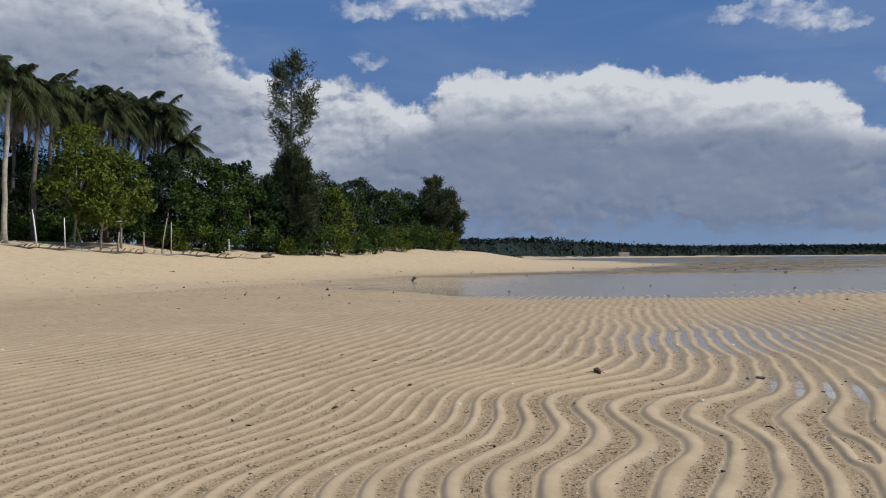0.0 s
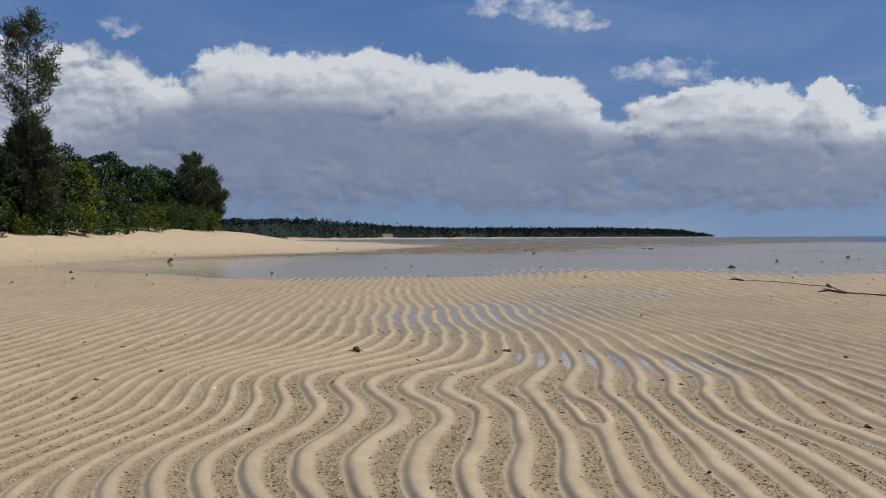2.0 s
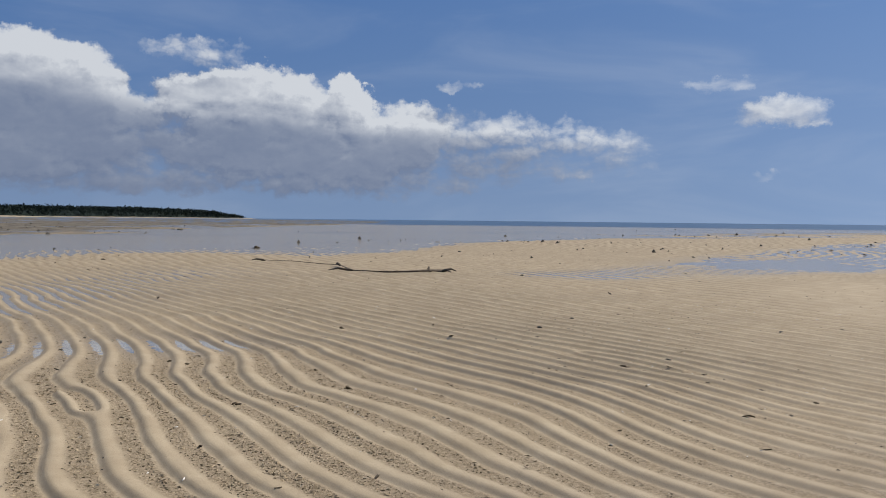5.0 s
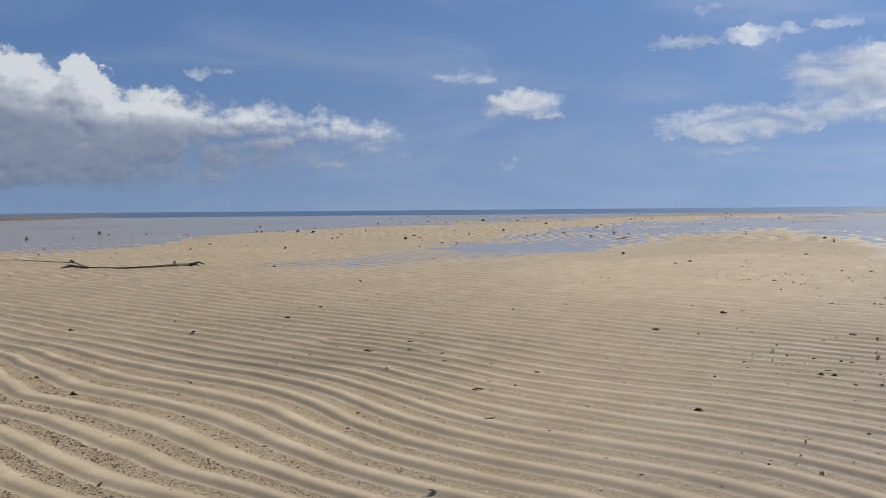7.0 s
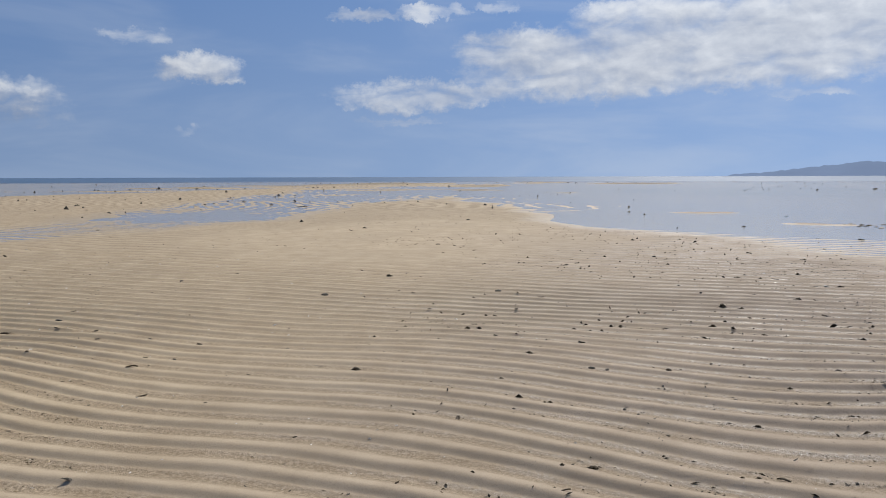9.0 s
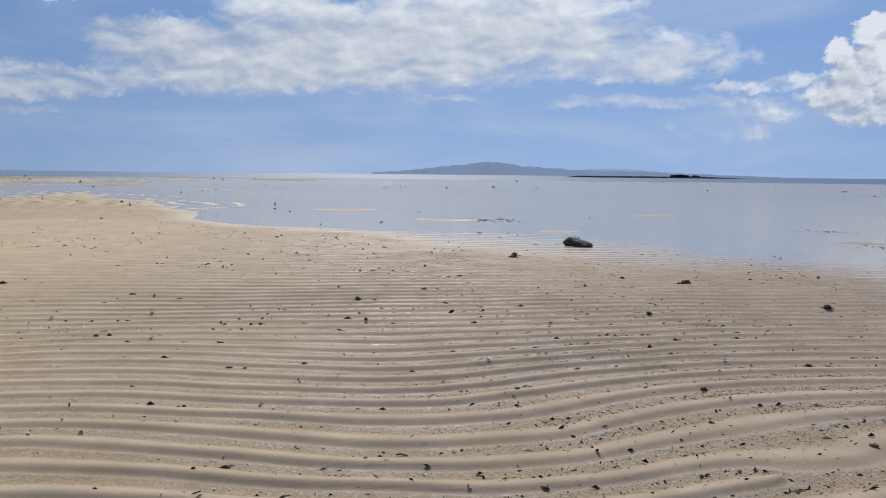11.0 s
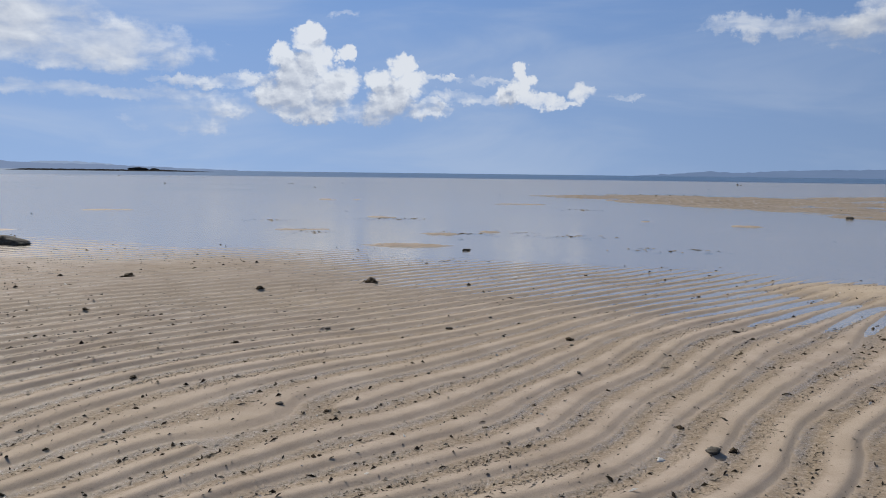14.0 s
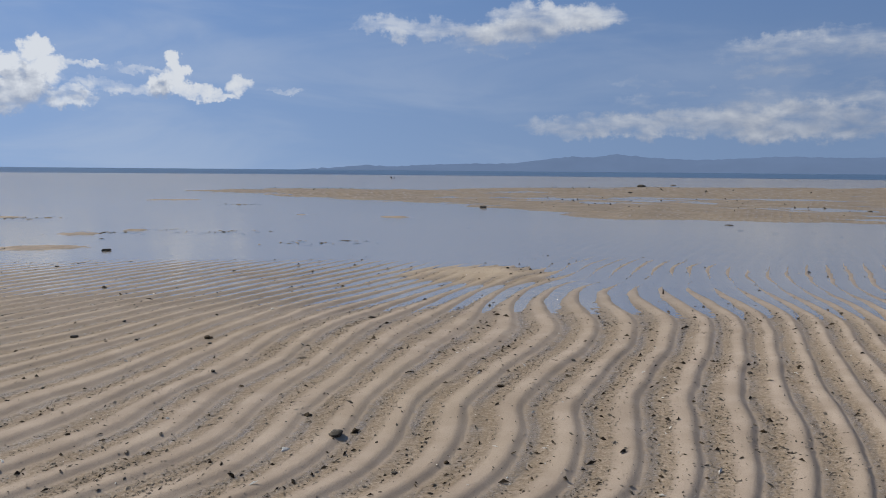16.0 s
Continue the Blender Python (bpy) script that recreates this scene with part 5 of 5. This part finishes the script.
strew("weed", 2.13, -4.63, 0.040)
strew("stone", 2.15, -4.25, 0.040)
strew("stone", 2.19, -6.03, 0.043)
strew("stick", 2.66, -3.43, 0.088)
strew("weed", 4.05, -2.87, 0.040)
strew("leaf", 4.13, -3.11, 0.039)
strew("stone", 4.72, -6.28, 0.065)
strew("stone", 4.47, -6.32, 0.044)
strew("weed", 5.00, -5.90, 0.049)
strew("stone", 5.02, -6.51, 0.047)
strew("weed", 3.30, -5.58, 0.048)
strew("stone", 3.07, -5.45, 0.039)
strew("weed", 1.87, -5.77, 0.044)
strew("stone", 3.87, -7.72, 0.049)
strew("weed", 3.05, -4.35, 0.045)
strew("weed", 6.07, -5.03, 0.071)
strew("weed", 7.20, -5.54, 0.083)
strew("stone", 6.35, -6.56, 0.047)
strew("stone", 7.21, -11.52, 0.071)
strew("stone", 6.56, -12.38, 0.083)
strew("stone", 83.91, -43.57, 0.453)
strew("stone", 69.17, -73.79, 0.830)
strew("stone", 72.75, -87.50, 0.700)
strew("stone", 69.56, -81.09, 0.511)
strew("stone", 88.96, -66.95, 0.533)
strew("stone", 93.79, -81.21, 0.595)
strew("stone", 61.35, -37.30, 0.294)
strew("stone", 88.10, -40.11, 0.530)
strew("stone", 13.62, -9.23, 0.066)
strew("weed", 7.00, -7.68, 0.149)
strew("leaf", 3.64, -2.16, 0.037)
strew("leaf", 3.42, -2.37, 0.036)
strew("weed", 3.74, -3.03, 0.036)
strew("weed", 3.96, -3.72, 0.047)
strew("weed", 13.29, -6.96, 0.201)
strew("stone", 15.56, -8.54, 0.107)
strew("leaf", 6.09, -5.70, 0.054)
strew("weed", 4.93, -5.39, 0.065)
strew("weed", 2.79, -7.18, 0.106)
strew("weed", 2.11, -5.18, 0.034)
strew("stone", 0.96, -4.90, 0.105)
strew("weed", 0.89, -5.01, 0.071)
strew("leaf", -0.17, -5.01, 0.046)
strew("weed", 0.33, -4.64, 0.048)
strew("stone", 0.54, -4.45, 0.036)
strew("weed", 0.54, -8.90, 0.072)
strew("weed", -1.86, -7.06, 0.075)
strew("stone", -1.48, -6.85, 0.046)
strew("stone", -4.99, -22.42, 0.182)
strew("stone", -4.20, -24.48, 0.395)
strew("stone", -4.30, -23.28, 0.188)
strew("stone", 3.64, -32.67, 0.353)
strew("leaf", -6.01, -22.94, 0.188)
strew("leaf", -6.26, -21.46, 0.177)
strew("stone", -5.57, -83.21, 0.900)
strew("stone", -3.09, -55.24, 0.337)
strew("stone", 3.76, -16.67, 0.079)
strew("post", -1.23, -10.75, 0.037)
strew("stone", -1.39, -9.15, 0.058)
strew("stone", -0.24, -6.97, 0.046)
strew("stone", -1.11, -6.40, 0.035)
strew("weed", 0.22, -6.11, 0.065)
strew("leaf", 0.40, -6.47, 0.047)
strew("leaf", 0.88, -6.35, 0.054)
strew("shell", 1.17, -4.67, 0.068)
strew("stone", 2.66, -6.96, 0.056)
strew("stone", 9.35, -16.02, 0.198)
strew("stone", 26.22, -97.71, 0.552)
strew("stone", -11.03, -34.64, 0.244)
strew("leaf", 1.27, -4.28, 0.052)
strew("weed", 1.24, -5.25, 0.071)
strew("stone", -9.73, -94.35, 0.900)
strew("leaf", 1.90, -4.46, 0.035)
strew("weed", -0.68, -7.96, 0.059)
strew("weed", -0.81, -6.42, 0.035)
strew("weed", -0.93, -5.20, 0.042)
strew("weed", -1.29, -5.46, 0.052)
strew("stone", -2.93, -9.81, 0.058)
strew("leaf", -1.35, -5.08, 0.036)
strew("weed", 2.34, -4.64, 0.038)
strew("stone", 2.71, -22.16, 0.118)
strew("weed", 3.21, -13.51, 0.072)
strew("mat", 13.16, -15.64, 0.819)
strew("mat", 10.23, -17.39, 1.074)
strew("mat", 24.58, -11.22, 1.832)
strew("mat", 7.16, -12.02, 0.330)
strew("mat", 15.56, -21.46, 1.246)
strew("mat", 17.39, -18.52, 1.024)
strew("mat", 8.09, -18.13, 1.187)
strew("mat", 10.40, -17.57, 0.956)
strew("mat", 7.76, -18.55, 1.204)
strew("mat", 9.87, -18.68, 0.847)
strew("mat", 13.44, -32.41, 1.184)
strew("mat", 15.50, -21.48, 1.072)
strew("mat", 4.92, -16.35, 1.013)
strew("mat", 9.29, -18.66, 0.696)
strew("mat", 24.05, -11.02, 1.248)

lay_z = ground_z([a[1] for a in LAID], [a[2] for a in LAID])
lay_rng = np.random.default_rng(77)
for k, ((kind, x, y, size), z) in enumerate(zip(LAID, lay_z)):
    name, label, cat, grp = KINDS[kind]
    ob = new(name, MESHES[kind][k % len(MESHES[kind])])
    turn = lay_rng.uniform(0, 360)
    if kind == "mat":
        turn = -math.degrees(math.atan2(x, y)) + 90
        z = max(z, 0.002)
        size = min(size, 1.3)
    s = size * lay_rng.uniform(0.9, 1.1) * {"leaf": 1.1, "weed": 0.80, "stone": 0.85}.get(kind, 1.0)
    ob.matrix_world = pose(x, y, z - 0.03 * s, 0, 0, turn) @ Matrix.Diagonal((s, s * lay_rng.uniform(0.8, 1.1), s * lay_rng.uniform(0.7, 1.0), 1))
    tagged(ob, label, cat, grp, "stuff" if kind == "mat" else "")

# a boulder at the edge of the pool
bv, bf = lump(np.random.default_rng(31), (0.60, 0.36), 0.30, 0.30, 4)
for q in bv:
    q.z *= 0.62 + 0.9 * q.x
ob = new("boulder", mesh_of("boulder", (bv, bf), STONE))
ob.matrix_world = pose(15.0, -9.24, -0.02, 0, 0, 35)
tagged(ob, "dark weed-stained boulder at the edge of a pool", "rock")

# the long bare branch across the sand
BRANCH = [(16.5, 22.4), (16.6, 20.9), (16.6, 19.5), (16.0, 18.0), (15.05, 16.4), (15.05, 15.1), (15.6, 14.85), (16.35, 14.8), (16.8, 14.7)]
bz = ground_z([q[0] for q in BRANCH], [q[1] for q in BRANCH])
pts = [(x, y, z + 0.03 + 0.03 * (i % 2)) for i, ((x, y), z) in enumerate(zip(BRANCH, bz))]
root = thing("fallen_branch", *pts[4], "long bare dark branch stranded on the sand", "branch")
o = Vector(pts[4])
pts = [Vector(q) - o for q in pts]
v, f = tube(pts, [0.008, 0.010, 0.011, 0.014, 0.020, 0.022, 0.024, 0.03, 0.05], 7)
link("stem", v, f, WOOD, root, True)
for k, (i, dx, dy, dz) in enumerate(((8, 0.35, -0.2, 0.10), (8, -0.15, -0.45, 0.06), (7, 0.3, 0.25, 0.12), (4, -0.4, 0.5, 0.08), (3, 0.3, 0.5, 0.06), (0, -0.25, 0.3, 0.05))):
    a = pts[i]
    v, f = tube([a, a + Vector((dx, dy, dz)) * 0.6, a + Vector((dx, dy, 0.0))], [0.04, 0.03, 0.012], 5)
    link("twig", v, f, WOOD, root, True)

# drift logs and roots along the lip of the beach
for k, (az, d, ln, turn, rr) in enumerate(((-28.2, 58, 2.6, 20, 0.10), (-27.0, 57.5, 1.8, -12, 0.08), (-25.4, 58, 3.0, 8, 0.09), (-24.0, 59, 2.0, 30, 0.07), (-22.4, 59.5, 3.4, 14, 0.10),
                                          (-20.8, 60.5, 2.2, 2, 0.08), (-19.2, 61, 3.2, 22, 0.08), (-17.0, 62.5, 2.4, 16, 0.10), (-15.2, 64, 2.8, 34, 0.08), (-13.4, 66, 2.2, 20, 0.07), (-12.0, 68, 1.6, 60, 0.14))):
    px, py = polar(az, d)
    z0 = float(ground_z(px, py)[0])
    rng = np.random.default_rng(700 + k)
    pts = [(ln * (u - 0.5), 0.12 * math.sin(4 * u + k), rr * 0.7 + 0.04 * math.sin(7 * u)) for u in np.linspace(0, 1, 6)]
    bits = [tube(pts, [rr * q for q in (1.2, 1.05, 1, 0.9, 0.8, 0.5)], 7)]
    for j in range(3):
        a = Vector(pts[1 + j])
        bits.append(tube([a, a + Vector((0.2, rng.normal() * 0.3, 0.25)), a + Vector((0.45, rng.normal() * 0.4, 0.3))], [rr * 0.5, rr * 0.35, rr * 0.15], 5))
    v, f = join(*bits)
    ob = link("drift_log", v, f, BARK if k % 3 else PALE_BARK, None, True)
    ob.matrix_world = pose(px, py, z0 - 0.03, 0, 0, turn)
    tagged(ob, "bleached driftwood log along the beach lip", "driftwood", "drift logs")

# a low mangrove bush alone on the sand spit
px, py = polar(5.0, 235)
rng = np.random.default_rng(88)
root = thing("bush", px, py, float(ground_z(px, py)[0]) - 0.05, "low dark bush alone on a sand spit", "bush")
cl = [(rng.normal() * 1.2, rng.normal() * 0.8, rng.uniform(0.2, 1.3), 0.5) for _ in range(24)]
v, f = leaf_cloud(rng, cl, 1.0, 40, 0.4, 0.6, 0.8)
v[:, 2] = np.maximum(v[:, 2], 0.02)
link_arrays("foliage", v, f, LEAF_DARK, root, False)
v, f = join(*[tube([(0, 0, 0), (c[0] * 0.5, c[1] * 0.5, c[2] * 0.6), c[:3]], [0.05, 0.03, 0.01], 4) for c in cl[:6]])
link("stem", v, f, BARK, root, True)

# small pale hut far away on the shore
px, py = polar(12.4, 770)
root = thing("hut", px, py, 1.2, "tiny whitewashed hut on the far shore", "hut")
bm = bmesh.new()
bmesh.ops.create_cube(bm, size=1.0)
bmesh.ops.scale(bm, vec=(9.0, 5.0, 2.4), verts=bm.verts)
bmesh.ops.translate(bm, vec=(0, 0, 1.2), verts=bm.verts)
me = bpy.data.meshes.new("wall")
bm.to_mesh(me)
bm.free()
me.materials.append(PAINT)
wall = new("wall", me)
wall.parent = root
link("roof", [(-5, -3, 2.3), (5, -3, 2.3), (5, 3, 2.3), (-5, 3, 2.3), (-4.6, 0, 3.9), (4.6, 0, 3.9)],
     [(0, 1, 5, 4), (2, 3, 4, 5), (3, 0, 4), (1, 2, 5), (3, 2, 1, 0)], HUSK, root)

# dark reef spit with two outcrops, low on the water
v, f = [], []
rng = np.random.default_rng(91)
azs = np.arange(119.0, 131.6, 0.12)
for i, az in enumerate(azs):
    u = (az - 119.0) / 12.6
    h = 1.5 * min(1, u * 12, (1 - u) * 4) * (0.8 + 0.3 * rng.uniform())
    for dd, hh in ((-10, -0.3), (-4, h), (5, h * 0.9), (12, -0.3)):
        x, y = polar(az, 760 + dd)
        v.append((x, y, hh))
for i in range(len(azs) - 1):
    for k in range(3):
        f.append((i * 4 + k, i * 4 + k + 1, i * 4 + 5 + k, i * 4 + 4 + k))
tagged(link("reef_spit", v, f, REEF), "low dark rocky reef spit far out", "reef", kind="structure")
for k, (az, w_, h) in enumerate(((126.75, 11.0, 2.9), (127.75, 5.0, 2.3))):
    px, py = polar(az, 758)
    ob = new("rock_outcrop", mesh_of("rock_outcrop", lump(np.random.default_rng(95 + k), (w_ * 1.5, 6.0), h * 1.3, 0.35, 3), REEF))
    ob.matrix_world = pose(px, py, -0.1, 0, 0, -az)
    tagged(ob, "dark scrub-covered rock on the reef spit", "rock", "rocks on the reef spit")

# ------------------------------------------------------------ litter in the ripple troughs


def chips(name, n, r0, r1, az0, az1, size, seed, mat, label, keep, power=1.0, pile=0.20):
    """Countless small flakes lying in the troughs."""
    rng = np.random.default_rng(seed)
    r = r0 + (r1 - r0) * rng.uniform(0, 1, n) ** power
    a = np.radians(rng.uniform(az0, az1, n))
    x, y = CX + r * np.sin(a), CY + r * np.cos(a)
    ph_ = crest(x, y)
    q_ = in_ripple(ph_)
    z_, _, _, amp_ = ground_base(x, y)
    z_ = z_ + amp_ * profile(ph_)
    ok = rng.uniform(0, 1, n) < keep(x, y, q_, z_, amp_)
    x, y, z_, r = x[ok], y[ok], z_[ok], r[ok]
    m = len(x)
    s = size * np.exp(rng.normal(0, 0.42, m)) * (0.8 + 0.03 * np.minimum(r, 90))
    th = rng.uniform(0, 2 * math.pi, m)
    d = np.stack([np.cos(th), np.sin(th), rng.normal(0, 0.22, m)], 1) * s[:, None]
    e = np.stack([-np.sin(th), np.cos(th), rng.normal(0, 0.3, m)], 1) * (s * rng.uniform(0.2, 0.5, m))[:, None]
    c = np.stack([x, y, z_ + s * 0.10], 1)
    up = np.zeros((m, 3))
    up[:, 2] = s * rng.uniform(0.06, pile, m)
    v = np.stack([c - d * 0.5, c + e * 0.5 - d * 0.1, c + d * 0.5, c - e * 0.5 + d * 0.1, c + up], 1).reshape(-1, 3)
    k = np.arange(m)[:, None] * 5
    f = np.concatenate([k + [0, 1, 4], k + [1, 2, 4], k + [2, 3, 4], k + [3, 0, 4]], 1).reshape(-1, 3)
    return tagged(link_arrays(name, v, f, mat, None, False, 3), label, "litter", kind="stuff")


def trough(q, lo=0.52, hi=0.96):
    return smoothstep(q, lo - 0.12, lo + 0.12) * (1 - smoothstep(q, hi - 0.04, hi + 0.03))


def north(x, y, q, z, amp):
    return trough(q) * smoothstep(y, 0.5, 3.5) * (0.35 + 0.65 * smoothstep(lattice(x, y, 1.1, 31, 2), -0.2, 0.3)) * (1 - 0.75 * smoothstep(x, 3.2, 6.0)) * (z > 0.001)


def south(x, y, q, z, amp):
    return (0.14 + trough(q, 0.45, 0.92)) * smoothstep(-y - 0.25 * x, -0.8, 3.0) * (0.25 + 0.75 * smoothstep(lattice(x, y, 0.8, 32, 2), -0.15, 0.35)) * 0.95 * (z > -0.02)


def grit(x, y, q, z, amp):
    return 0.10 * trough(q) * (z > 0.001)


def anywhere(x, y, q, z, amp):
    return (0.10 + 0.5 * trough(q)) * (0.2 + 0.8 * smoothstep(lattice(x, y, 2.5, 33, 2), 0.0, 0.3)) * (z > 0.0)


chips("leaf_litter", 320000, 2.9, 14.0, -34, 66, 0.0145, 81, CHIPS, "brown leaf flakes and shell grit in the ripple troughs", north, 1.25)
chips("weed_litter", 380000, 2.9, 15.0, 55, 204, 0.0135, 82, CHIPS_GREY, "dark flakes of dried weed in the ripple troughs", south, 1.35)
chips("shell_grit", 30000, 2.9, 11.0, -34, 204, 0.010, 84, SHELL, "white shell fragments in the ripple troughs", grit, 1.3)
chips("beach_litter", 60000, 3.0, 42.0, -34, 204, 0.023, 83, CHIPS_GREY, "scattered dark bits of weed over the flat", anywhere, 1.1)


def bits(x, y, q, z, amp):
    return (0.25 + 0.75 * trough(q)) * (0.12 + 0.88 * smoothstep(lattice(x, y, 1.7, 34, 2), -0.05, 0.3)) * (z > -0.01)


chips("weed_bits", 13000, 3.0, 22.0, 82, 204, 0.028, 89, WEED, "small torn bits of dark weed over the rippled sand", bits, 1.2, 0.4)
chips("shell_bits", 3500, 3.0, 18.0, -34, 204, 0.022, 90, SHELL, "broken white shells and coral bits on the sand", bits, 1.2, 0.3)


def bare_sand(x, y, q, z, amp):
    return 0.5 * smoothstep(z, 0.05, 0.4) * (z < 2.3) * smoothstep(lattice(x, y, 4.0, 61, 2), 0.0, 0.3)


def tide_mark(x, y, q, z, amp):
    off = np.abs(inside(x, y, LAND) + 1.5 + 0.9 * lattice(x, y, 5.0, 62))
    return np.exp(-(off / 0.35) ** 2) * smoothstep(lattice(x, y, 2.0, 63, 2), -0.1, 0.25)


chips("dry_beach_litter", 4000, 30.0, 80.0, -31, 12, 0.035, 85, CHIPS_GREY, "dark leaf scraps on the dry beach", bare_sand)
chips("tide_wrack", 26000, 28.0, 90.0, -31, 6, 0.035, 86, CHIPS_GREY, "thin line of dark wrack at the foot of the beach", tide_mark)


def reef_flat(x, y, q, z, amp):
    return (z > -0.07) * (z < 0.3) * (0.15 + 0.85 * smoothstep(lattice(x, y, 12.0, 64, 2), 0.05, 0.3)) * smoothstep(np.hypot(x, y), 18, 45)


chips("reef_rubble", 9500, 18.0, 230.0, -20, 204, 0.058, 87, STONE, "small dark stones scattered over the reef flat", reef_flat, 1.0, 0.6)
